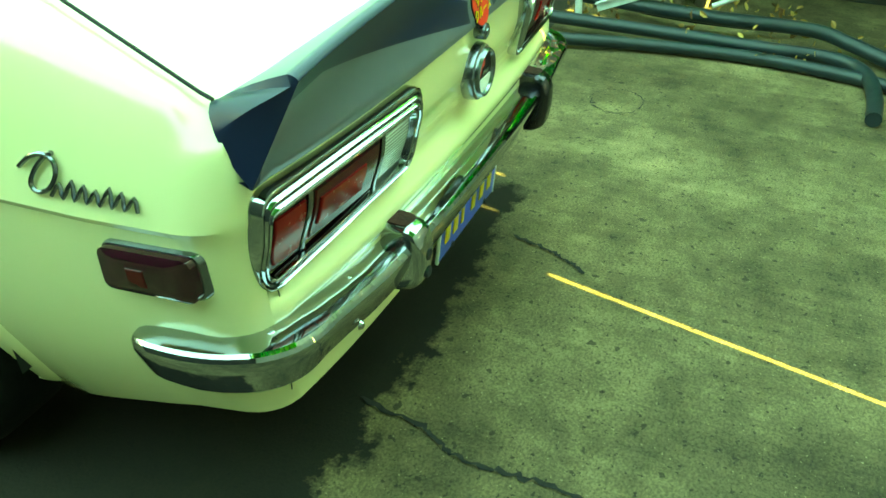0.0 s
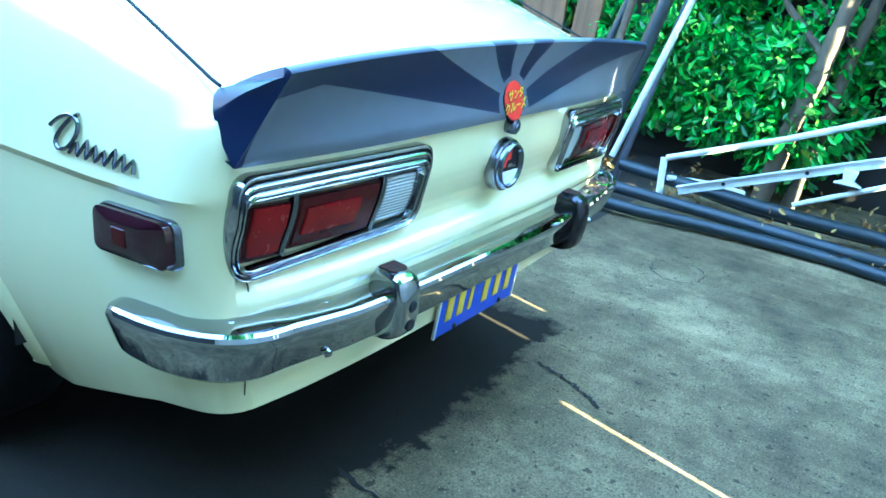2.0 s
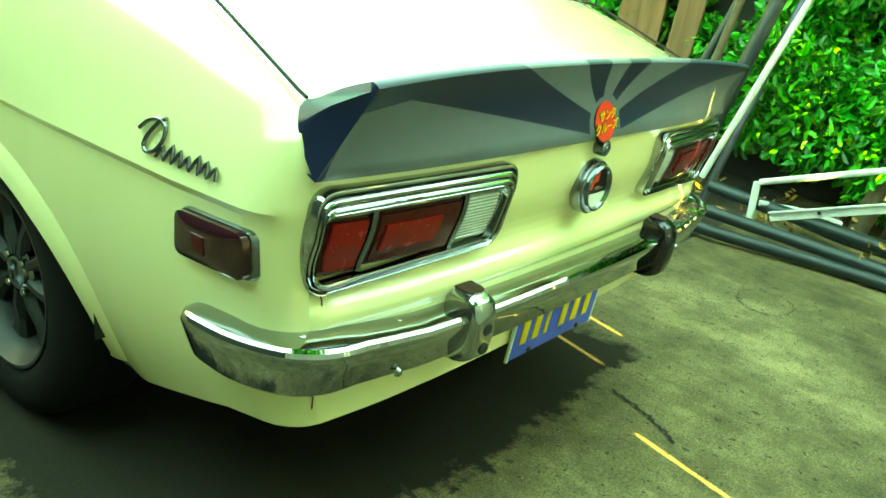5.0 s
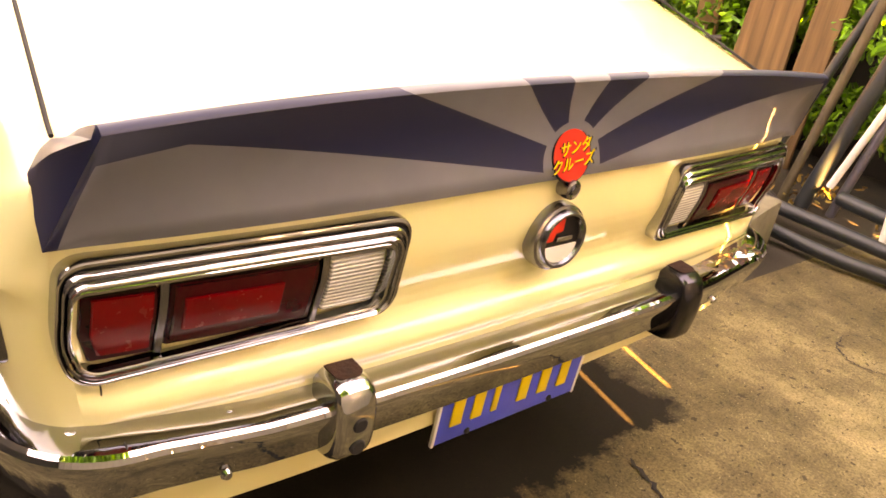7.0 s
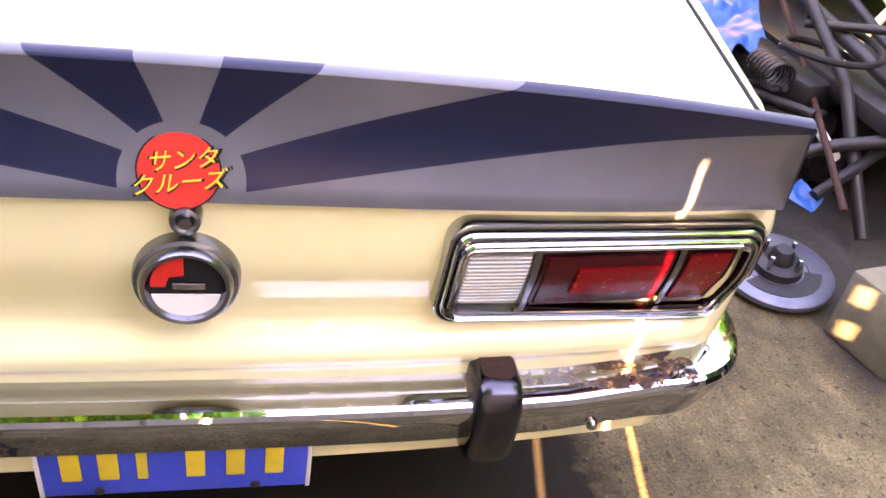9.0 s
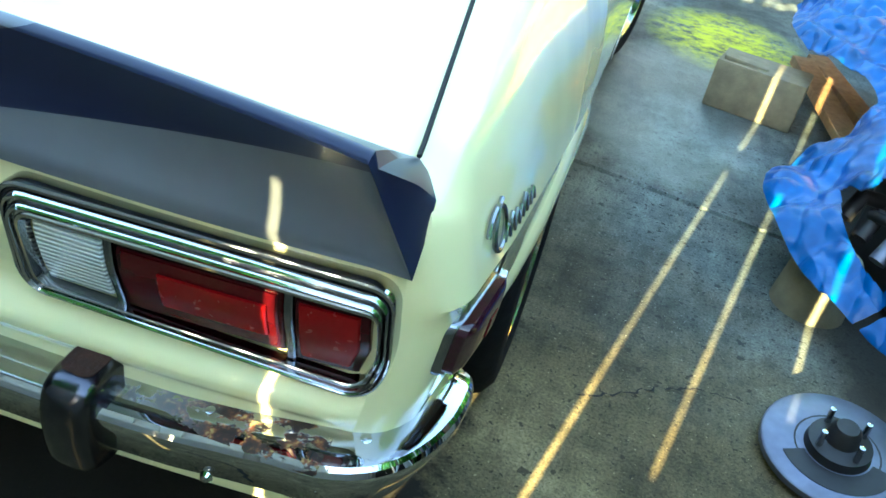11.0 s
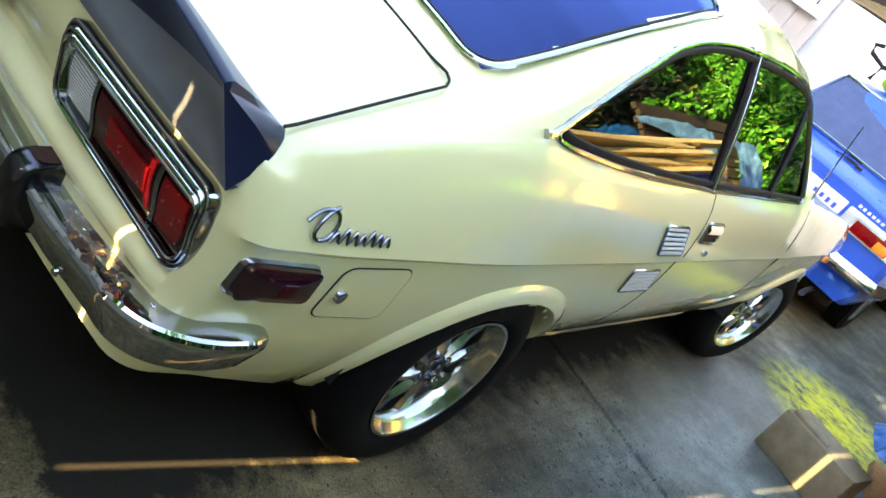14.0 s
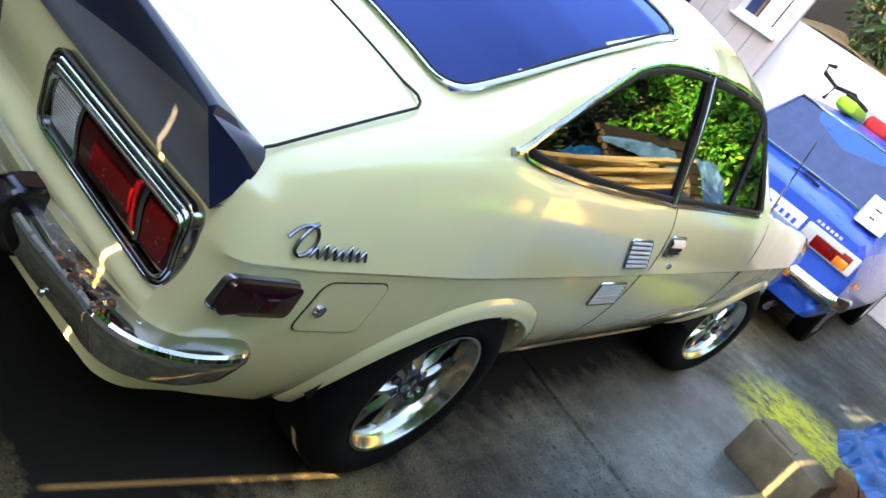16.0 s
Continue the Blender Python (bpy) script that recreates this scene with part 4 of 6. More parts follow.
BZ = 0.444
path = [(-0.674, 0.212), (-0.671, 0.165), (-0.665, 0.12), (-0.655, 0.085), (-0.638, 0.058), (-0.612, 0.045)] + [(x, 0.016 + 0.032 * (abs(x) / 0.61) ** 3) for x in np.linspace(-0.57, 0.0, 16)]
path = path + [(-x, y) for x, y in path[-2::-1]]
path = [(p.x, p.y) for p in smooth_path([(x, y, 0) for x, y in path], 4)]
SEC = [(0.0, 0.030), (0.004, 0.041), (0.030, 0.0405), (0.054, 0.038), (0.062, 0.036), (0.0665, 0.032), (0.0692, 0.026), (0.0695, 0.019), (0.0645, 0.003), (0.0555, -0.020), (0.0470, -0.040), (0.040, -0.046), (0.022, -0.046), (0.012, -0.044), (0.016, -0.03), (0.038, -0.022), (0.050, 0.0), (0.046, 0.024), (0.012, 0.03)]
scales = [lerp([0.0, 1.0, 2.0, 3.0, 4.0, 8.0, 20.0, 30.0], [0.42, 0.72, 0.88, 0.96, 1.0, 1.06, 1.06, 1.0], min(k, len(path) - 1 - k)) for k in range(len(path))]
bumper = part("bumper", sweep([(x, y, BZ + 0.014 * min(1.0, max(0.0, (abs(x) - 0.45) / 0.2))) for x, y in path], SEC, scale=scales), M_BUMPER, car, "chrome rear bumper, pitted and rusted through at one end", angle=21)
for s in (1, -1):
    px, py = min(path, key=lambda q: abs(q[0] - 0.612 * s) + (q[1] > 0.08))
    part("bumper_seam", tube([Vector((px + 0.001 * s, py - a * 0.97 - 0.0012, BZ + 0.0125 + b * 1.06)) for a, b in SEC[3:11]], 0.0011, 5, up=Vector((1, 0, 0))), M_DARK, bumper)
    for x, y, z in ((0.655, 0.030, BZ + 0.052), (0.49, 0.004, BZ + 0.039)):
        part("bolt", moved(lathe([(0.0, 0.005), (0.005, 0.0045), (0.009, 0.002), (0.0105, -0.002)], 14, "z"), pose(x * s, y, z)), M_CHROME, bumper)
    part("bolt", moved(lathe([(0.0, 0.004), (0.005, 0.003), (0.008, -0.002)], 12, "y"), pose(0.50 * s, -0.0215, BZ - 0.032, 180)), M_CHROME, bumper)
    # overriders; the right one's dark reflections are painted as near-black chrome
    low = 0.014 if s > 0 else 0.0
    prof = [(0.028, 0.060), (-0.010, 0.069), (-0.060, 0.066), (-0.078, 0.055), (-0.086, 0.030), (-0.087, -0.010), (-0.080, -0.042 - low), (-0.055, -0.058 - low), (0.0, -0.062 - low), (0.028, -0.060 - low)]
    guard = part("overrider", moved(capped(rounded(prof, 0.020, 6)), pose(0.347 * s + 0.004 + 0.004 * s, 0.022, 0.446)), M_CHROME if s < 0 else M_CHROME_DIM, car, "chrome bumper overrider with a rusty top" if s < 0 else "chrome overrider painted dark for its reflections, with a rusty top", angle=45)
    part("rust_patch", moved(prism(rounded([(-0.019, -0.050), (0.010, -0.054), (0.020, -0.046), (0.021, -0.014), (0.013, 0.004), (-0.012, 0.002), (-0.021, -0.014)], 0.008, 4), 0.0016, 0.0, "z"), pose(0.347 * s + 0.004 + 0.004 * s, 0.016, 0.5132, 2)), M_RUST, guard)
    for z in (0.458, 0.424) if s < 0 else ():
        part("bolt_hole", moved(lathe([(0.0, -0.001), (0.009, -0.001), (0.011, 0.001), (0.011, 0.006)], 18, "y"), pose(0.347 * s, -0.0655, z)), M_DARK, guard)
    part("bumper_bracket", box(0.17, 0.05, 0.022, 0.006, (0.295 * s, 0.025, 0.394)), M_BLACK, car)

# ---- number plate with plain bars for its characters
plate = part("number_plate", moved(box(0.306, 0.004, 0.153, 0.0018), pose(-0.010, -0.010, 0.384, 4)), M_PLATE, car, "blue number plate with yellow characters in a thin frame")
for x in (-0.154, 0.154):
    part("plate_edge", moved(box(0.006, 0.007, 0.156, 0.002), pose(-0.010 + x, -0.010, 0.384, 4)), M_WHITE, plate)
for k, x in enumerate((-0.118, -0.077, -0.040, 0.020, 0.066, 0.112)):
    part("plate_bar", moved(box(0.022 if k != 2 else 0.012, 0.003, 0.068, 0.001), pose(-0.010 + x, -0.0125, 0.372, 4)), M_YELLOW, plate)
part("plate_bar", moved(box(0.11, 0.003, 0.009, 0.001), pose(-0.010, -0.0175, 0.441, 4)), M_YELLOW, plate)
for x in (-0.09, 0.09):
    part("plate_bolt", moved(lathe([(0.0, -0.004), (0.004, -0.003), (0.006, 0.0)], 10, "y"), pose(-0.010 + x, -0.0105, 0.318)), M_DARK, plate)

# ---- sides: markers, script, filler lid, vents, handle
for s in (1, -1):
    side = Vector((s, 0, 0))
    base = rounded([(0.034, 0.568), (0.184, 0.566), (0.180, 0.636), (0.036, 0.640)], 0.016, 5)

    def raised(pts, shrink, lo, hi, lip=0.0, cy=0.109, cz=0.603):
        ring = lambda k, out: [on_side(cy + (y - cy) * k, cz + (z - cz) * k, out, s) for y, z in pts]
        rows = [ring(shrink, lo), ring(shrink, hi - 0.004), ring(shrink * (0.97 if lip == 0 else 0.84), hi), ring(shrink * 0.5, hi + lip), ring(0.02, hi + lip)]
        return grid(rows, closed_v=True, flip=s < 0)

    mk = part("side_marker", raised(base, 1.0, -0.004, 0.008), M_DCHROME, car, "red side marker lamp in a chrome bezel", angle=30)
    part("marker_lens", raised(base, 0.93, 0.004, 0.022, 0.003), M_MARKER, mk, "dark red lens", angle=30)
    part("marker_reflector", raised([(0.10, 0.585), (0.132, 0.585), (0.132, 0.618), (0.10, 0.618)], 0.9, 0.016, 0.0266, 0.0005, 0.116, 0.6015), M_RED_MID, mk)
    # flowing chrome script, drawn as a plain squiggle
    pts = [(0.000, 0.030), (0.014, 0.044), (0.034, 0.050), (0.052, 0.044), (0.058, 0.028), (0.050, 0.010), (0.034, 0.004), (0.022, 0.012), (0.024, 0.028), (0.036, 0.046), (0.048, 0.054)]
    pts = [(p.x, p.y) for p in smooth_path([(a, b, 0) for a, b in pts], 4)]
    wave = []
    for k in range(15):
        wave.append((0.056 + 0.0092 * k, 0.003 + ((0.022, 0.016, 0.019)[k % 3] if k % 2 else 0.0)))
    wave = [(p.x, p.y) for p in smooth_path([(a, b, 0) for a, b in wave], 3)]
    def script_at(u, v, out):
        y = 0.092 + u if s > 0 else 0.292 - u
        return on_side(y + 0.18 * v * s, 0.684 + v, out, s)
    badge_line = part("script_badge", tube([script_at(u, v, 0.005) for u, v in pts], 0.0031, 6, up=side), M_DCHROME, car, "flowing chrome script badge")
    part("script_wave", tube([script_at(u, v, 0.005) for u, v in wave], 0.0027, 6, up=side), M_DCHROME, badge_line)

s, side = 1, Vector((1, 0, 0))
door = rounded([(0.232, 0.522), (0.410, 0.512), (0.404, 0.636), (0.236, 0.634)], 0.026, 6)
filler = part("filler_lid", grid([[on_side(0.32 + (y - 0.32) * k, 0.575 + (z - 0.575) * k, 0.0022, 1) for y, z in door] for k in (0.985, 0.7, 0.4, 0.05)], closed_v=True), M_PAINT, car, "body-coloured fuel filler lid")
part("filler_seam", tube([on_side(y, z, 0.0006) for y, z in door], 0.0014, 6, closed=True, up=side), M_DARK, filler)
part("filler_lock", tube([on_side(0.264, 0.573, 0.002), on_side(0.264, 0.573, 0.009), on_side(0.264, 0.573, 0.010)], [0.0125, 0.0115, 0.006], 16, up=Vector((0, 0, 1))), M_CHROME, filler)


def make_vent(top_y, bot_y, zt, zb, s):
    corners = [(bot_y[0], zb), (bot_y[1], zb), (top_y[1], zt), (top_y[0], zt)]
    vent = part("air_vent", tube([on_side(y, z, 0.003, s) for y, z in rounded(corners, 0.008, 3)], 0.004, 6, closed=True, up=Vector((s, 0, 0))), M_CHROME, car, "slatted chrome air vent")
    part("vent_back", grid([[on_side(y, z, 0.0012, s) for y, z in ((bot_y[0], zb), (bot_y[1], zb))], [on_side(y, z, 0.0012, s) for y, z in ((top_y[0], zt), (top_y[1], zt))]], flip=s < 0), M_DARK, vent)
    for k in range(6):
        t = (k + 0.5) / 6
        z = zb + (zt - zb) * t
        a, b = (bot_y[i] + (top_y[i] - bot_y[i]) * t for i in (0, 1))
        part("slat", sweep([on_side(y, z, 0.004, s) for y in np.linspace(a + 0.004, b - 0.004, 4)], [(-0.003, -0.002), (0.003, -0.0035), (0.003, 0.0015), (-0.003, 0.003)]), M_SATIN, vent)


for s in (1, -1):
    make_vent((1.220, 1.355), (1.275, 1.425), 0.782, 0.700, s)
    make_vent((1.248, 1.410), (1.270, 1.450), 0.638, 0.562, s)
    side = Vector((s, 0, 0))
    hand = rounded([(1.490, 0.742), (1.600, 0.742), (1.590, 0.800), (1.480, 0.800)], 0.008, 3)
    handle = part("door_handle", tube([on_side(y, z, 0.003, s) for y, z in hand], 0.0045, 6, closed=True, up=side), M_CHROME, car, "chrome flap door handle in a recess")
    part("handle_recess", grid([[on_side(1.54 + (y - 1.54) * k, 0.771 + (z - 0.771) * k, 0.0015, s) for y, z in hand] for k in (1.0, 0.5, 0.02)], closed_v=True, flip=s < 0), M_DARK, handle)
    part("handle_flap", grid([[on_side(y, z, o, s) for y in np.linspace(1.490, 1.588, 5)] for z, o in ((0.770, 0.004), (0.774, 0.012), (0.786, 0.013), (0.796, 0.006))], flip=s > 0), M_SATIN, handle)
    part("door_lock", tube([on_side(1.60, 0.705, -0.002, s), on_side(1.60, 0.705, 0.006, s)], 0.009, 14), M_CHROME, car)
    part("front_marker", moved(box(0.02, 0.07, 0.03, 0.006), Matrix.Translation(on_side(3.50, 0.635, 0.004, s))), M_AMBER, car, "amber front side lamp")
part("antenna", tube([(0.69, 2.42, 0.88), (0.675, 2.40, 1.0), (0.655, 2.36, 1.2)], [0.004, 0.003, 0.002], 6), M_CHROME, car)

# ---------------------------------------------------------------- surroundings: materials
M_BOARD = Nodes("weathered_boards", 0.8)
_f = M_BOARD.noise(5, 5, 0.6, (6.0, 6.0, 0.35))
_t = M_BOARD.math("ADD", M_BOARD.math("MULTIPLY", M_BOARD.random(), 0.35), M_BOARD.math("MULTIPLY", _f, 0.65))
M_BOARD.color(M_BOARD.ramp(_t, [(0.2, (0.09, 0.05, 0.025)), (0.5, (0.24, 0.13, 0.06)), (0.8, (0.38, 0.23, 0.12))])).bump(_f, 0.5, 0.006)
M_BOARD = M_BOARD.mat
M_LEAF = Nodes("green_leaves", 0.38)
M_LEAF.color(M_LEAF.ramp(M_LEAF.island(), [(0.0, (0.016, 0.08, 0.012)), (0.4, (0.035, 0.23, 0.02)), (0.8, (0.085, 0.42, 0.035)), (0.96, (0.14, 0.46, 0.045)), (1.0, (0.36, 0.42, 0.05))]))
M_LEAF.b.inputs["Subsurface Weight"].default_value = 0.0
M_LEAF = M_LEAF.mat
# darker copy of the leaf colour, for shrubs that lie in shade
M_LEAF_DARK = Nodes("shaded_green_leaves", 0.4)
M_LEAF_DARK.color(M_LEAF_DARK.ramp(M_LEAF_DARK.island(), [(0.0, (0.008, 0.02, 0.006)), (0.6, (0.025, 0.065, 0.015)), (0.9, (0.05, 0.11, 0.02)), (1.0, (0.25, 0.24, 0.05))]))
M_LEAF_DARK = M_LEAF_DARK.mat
M_BARK = simple("bark", (0.085, 0.065, 0.04), 0.9, vary=0.45, scale=9, bump=0.8, bump_scale=30)
M_TARP = simple("blue_tarpaulin", (0.0004, 0.066, 0.24), 0.33, vary=0.45, scale=7, bump=0.4, bump_scale=30, spec=0.28)
M_TARP_PALE = simple("pale_blue_tarpaulin", (0.16, 0.40, 0.68), 0.4, vary=0.2, scale=6, bump=0.3, bump_scale=22)
M_BLOCK = simple("concrete_block", (0.16, 0.145, 0.10), 0.92, vary=0.25, scale=18, bump=0.6, bump_scale=120)
M_STEEL = simple("grey_steel", (0.14, 0.15, 0.20), 0.42, 0.7, vary=0.3, scale=14)
M_WPAINT = simple("worn_white_paint", (0.62, 0.63, 0.62), 0.5, vary=0.2, scale=14)
M_PIPE = simple("dark_plastic_pipe", (0.014, 0.022, 0.027), 0.45, vary=0.3, scale=7)
M_LITTER = Nodes("dry_leaves", 0.8)
M_LITTER.color(M_LITTER.ramp(M_LITTER.island(), [(0.0, (0.10, 0.05, 0.015)), (0.6, (0.32, 0.19, 0.05)), (1.0, (0.5, 0.36, 0.10))]))
M_LITTER = M_LITTER.mat
M_BLUE = simple("blue_car_paint", (0.008, 0.085, 0.55), 0.3, vary=0.12, scale=4, coat=0.4)
M_SIDING = simple("pale_siding_paint", (0.52, 0.47, 0.47), 0.7, vary=0.06, scale=3)
M_STUCCO = simple("white_wall_paint", (0.66, 0.67, 0.69), 0.8, vary=0.05, scale=3, bump=0.3)
M_CARD = simple("cardboard", (0.55, 0.42, 0.20), 0.8, vary=0.18, scale=9)
M_GREYWOOD = simple("grey_brown_timber", (0.045, 0.034, 0.022), 0.85, vary=0.35, scale=10)
M_PINE = simple("pale_pine", (0.76, 0.63, 0.32), 0.6, vary=0.15, scale=6)
M_LIME = simple("lime_green_paint", (0.28, 0.55, 0.02), 0.4, vary=0.1)
M_SOIL = simple("dry_soil", (0.30, 0.19, 0.07), 0.95, vary=0.35, scale=6, bump=0.6, bump_scale=20)
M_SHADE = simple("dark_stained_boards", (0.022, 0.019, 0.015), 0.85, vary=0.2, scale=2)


M_WBOARD = simple("weathered_fence_boards", (0.30, 0.265, 0.21), 0.7, vary=0.12, scale=8, bump=0.3, bump_scale=30)


# ---------------------------------------------------------------- board fence that the low sun shines through
FY = 1.9
fence = thing("fence_south", (0, -FY, 0), "tall brown weathered board fence with narrow gaps between the boards", "fence", kind="structure")
LEAN = 0.215
GAPS = {0.351: (0.0, 0.658), 0.545: (0.738, 1.488), 0.745: (0.757, 2.06), 0.937: (0.939, 2.06), 1.142: (1.08, 2.06), 1.347: (0.945, 1.098), 2.27: (1.02, 1.62), 2.42: (0.72, 1.20), 2.64: (0.95, 1.75), 2.75: (0.88, 1.85), 2.90: (0.62, 1.40), 3.12: (0.95, 1.62), 3.29: (0.78, 1.15), 3.385: (0.58, 1.25)}
xs = sorted(GAPS)
left, right = xs[0] - LEAN * FY, xs[-1] - LEAN * FY
edges = [x - LEAN * FY for x in xs]
inner = []
for a, b in zip(edges, edges[1:]):
    n = max(1, round((b - a) / 0.195))
    inner += [a + (b - a) * k / n if k else a for k in range(n)]
bounds = [left - 0.195 * k for k in range(45, 0, -1)] + inner + edges[-1:] + [right + 0.195 * k for k in range(1, 38)]
mesh_cache = {}
for a, b in zip(bounds, bounds[1:]):
    slit = lambda c: next(((0.004 if e > 3.0 - LEAN * FY else 0.010 if e > 1.315 - LEAN * FY else 0.0075) for e in edges if abs(c - e) < 1e-6), -0.012)
    lo, hi = slit(a), slit(b)
    w = round(b - a - lo - hi, 4)
    if w not in mesh_cache:
        mesh_cache[w] = mesh_of(*box(w, 0.022, 2.55, 0.003, (0, 0, 1.275)), smooth=False)
        mesh_cache[w].materials.append(M_WBOARD)
    ob = new("board", mesh_cache[w])
    ob.parent = fence
    ob.location = ((a + lo + b - hi) / 2, 0.0 if lo > 0 or hi > 0 else 0.024 * (round(a / 0.195) % 2), 0)
for x, (lo, hi) in GAPS.items():
    # battens that close the gaps below and above their open stretch
    for z0, z1 in ((0.0, lo), (hi, 2.55)):
        if z1 - z0 > 0.05:
            part("batten", box(0.06, 0.02, z1 - z0, 0.003, (x - LEAN * FY, 0.03, (z0 + z1) / 2)), M_WBOARD, fence, smooth=False)
part("batten", box(0.05, 0.012, 0.050, 0.002, (1.347 - LEAN * FY, 0.02, 1.0215)), M_WBOARD, fence, smooth=False)
for k in (-1, 1):
    part("batten", box(0.03, 0.012, 0.44, 0.002, (0.545 - LEAN * FY + 0.0182 * k, 0.02, 1.29)), M_WBOARD, fence, smooth=False)
for z in (0.3, 1.60, 2.4):
    part("rail", box(17.5, 0.05, 0.072, 0.005, (0, -0.05, z)), M_WBOARD, fence, smooth=False)


# ---------------------------------------------------------------- foliage
def leaves(name, centres, count, size, seed, label, spread=1.0, material=None, kind="stuff", parent=None, category="foliage"):
    """Many small bent leaves in clumps: (x, y, z, radius)."""
    rnd = np.random.RandomState(seed)
    cs = np.array([c[:3] for c in centres])
    rs = np.array([c[3] for c in centres])
    pick = rnd.choice(len(cs), count, p=rs ** 2 / (rs ** 2).sum())
    d = rnd.normal(size=(count, 3))
    d /= np.linalg.norm(d, axis=1)[:, None]
    p = cs[pick] + d * (rs[pick] * rnd.uniform(0.45, 1.05, count) ** 0.6)[:, None] * np.array([spread, 1, 1])
    p[:, 2] = np.maximum(p[:, 2], 0.02)
    t = d + rnd.normal(size=(count, 3)) * 0.6 + np.array([0, 0, -0.25])
    t /= np.linalg.norm(t, axis=1)[:, None]
    s = np.cross(t, rnd.normal(size=(count, 3)))
    s /= np.linalg.norm(s, axis=1)[:, None]
    n = np.cross(t, s)
    ln = (size * rnd.uniform(0.6, 1.4, count))[:, None]
    a, b = p - t * ln * 0.5, p + t * ln * 0.5 - n * ln * 0.12
    l, r = p + s * ln * 0.20 + n * ln * 0.05, p - s * ln * 0.20 + n * ln * 0.05
    fwd = t * ln * 0.24
    v = np.stack([a, l - fwd, l + fwd - n * ln * 0.03, b, r + fwd - n * ln * 0.03, r - fwd], 1).reshape(-1, 3)
    i = np.arange(count)[:, None] * 6
    f = np.concatenate([i + [0, 1, 2], i + [0, 2, 3], i + [0, 3, 4], i + [0, 4, 5]])
    me = bpy.data.meshes.new("mesh")
    me.from_pydata(v.tolist(), [], f.tolist())
    me.update()
    me.materials.append(material or M_LEAF)
    ob = new(name, me)
    if parent is not None:
        ob.parent = parent
        return ob
    return tagged(ob, label, category, kind=kind)


rnd = random.Random(4)
clumps = [(3.05 + rnd.uniform(-0.25, 0.5), -1.8 + 6.5 * k / 110 + rnd.uniform(-0.2, 0.2), rnd.uniform(0.22, 2.1), rnd.uniform(0.16, 0.34)) for k in range(110)]
clumps += [(2.95 + rnd.uniform(-0.12, 0.3), rnd.uniform(-1.9, 1.0), rnd.uniform(0.3, 2.2), rnd.uniform(0.14, 0.28)) for _ in range(64)]
clumps = [(min(x, 3.22), y, z, r) for x, y, z, r in clumps if z > 0.24 + 0.48 * min(1.0, max(0.0, -0.05 - y) / 0.5)]
leaves("hedge", clumps, 92000, 0.058, 11, "dense green leafy hedge with dappled leaves along the fence")
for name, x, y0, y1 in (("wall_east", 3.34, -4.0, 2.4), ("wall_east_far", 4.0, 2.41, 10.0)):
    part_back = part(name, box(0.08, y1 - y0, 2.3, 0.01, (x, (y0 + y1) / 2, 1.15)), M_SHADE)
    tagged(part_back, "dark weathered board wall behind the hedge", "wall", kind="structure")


def trunk(name, pts, r0, r1, label):
    dense = smooth_path(pts, 6)
    n = len(dense)
    rs = [(r0 + (r1 - r0) * i / n) * (1 + 0.08 * math.sin(i * 1.9)) for i in range(n)]
    t = thing(name, tuple(pts[0]), label, "tree")
    part("trunk", moved(tube(dense, rs, 12), Matrix.Translation(-Vector(pts[0]))), M_BARK, t)
    for k in (0.55, 0.75, 0.9):
        p = dense[int(k * (n - 1))]
        q = [p, p + Vector((0.15, 0.25 - 0.5 * (k == 0.75), 0.2)), p + Vector((0.3, 0.5 - 1.0 * (k == 0.75), 0.55))]
        part("limb", moved(tube(q, [r1 * 0.7, r1 * 0.5, r1 * 0.25], 8), Matrix.Translation(-Vector(pts[0]))), M_BARK, t)
    top = dense[-1]
    leaves("crown", [(top.x - pts[0][0] + rnd.uniform(-0.5, 0.5), top.y - pts[0][1] + rnd.uniform(-0.7, 0.7), top.z + rnd.uniform(-0.2, 0.6), 0.35) for _ in range(9)], 2600, 0.07, int(r0 * 1000), "", parent=t)
    return t


trunk("tree", [(2.74, -0.04, 0), (2.74, -0.064, 0.2), (2.74, -0.1, 0.446), (2.74, -0.146, 0.694), (2.76, -0.2, 1.1), (2.84, -0.36, 2.0), (2.9, -0.4, 2.8)], 0.048, 0.032, "grey-brown tree trunk growing out of the hedge")
trunk("tree", [(2.88, -0.16, 0), (2.88, -0.215, 0.54), (2.89, -0.235, 0.72), (2.93, -0.32, 1.4), (2.98, -0.4, 2.4)], 0.036, 0.022, "slender second tree trunk growing out of the hedge")

# brown board screen between hedge and trailer
screen = thing("wooden_screen", (2.9, 1.12, 0), "rough brown upright boards leaning by the hedge", "fence")
for k, (dy, w, lean) in enumerate(((0.0, 0.14, 2), (0.17, 0.13, -1), (0.33, 0.15, 3), (0.55, 0.12, -4))):
    part("board", moved(box(0.03, w, 2.3, 0.004, (0, 0, 1.15)), pose(0.02 * (k % 2), dy, 0, lean, 0, 8)), M_BOARD, screen, smooth=False)

# ---------------------------------------------------------------- trailer rails and pipes by the hedge
frame_ = thing("trailer_frame", (2.3, 0, 0), "white-painted tubular trailer frame lying beside dark pipes", "trailer")
FR = Matrix.Translation((-2.3, 0, 0))


def rod(name, pts, r, material, parent, m, n=10, label=""):
    return part(name, moved(tube(pts, r, n), m), material, parent, label)


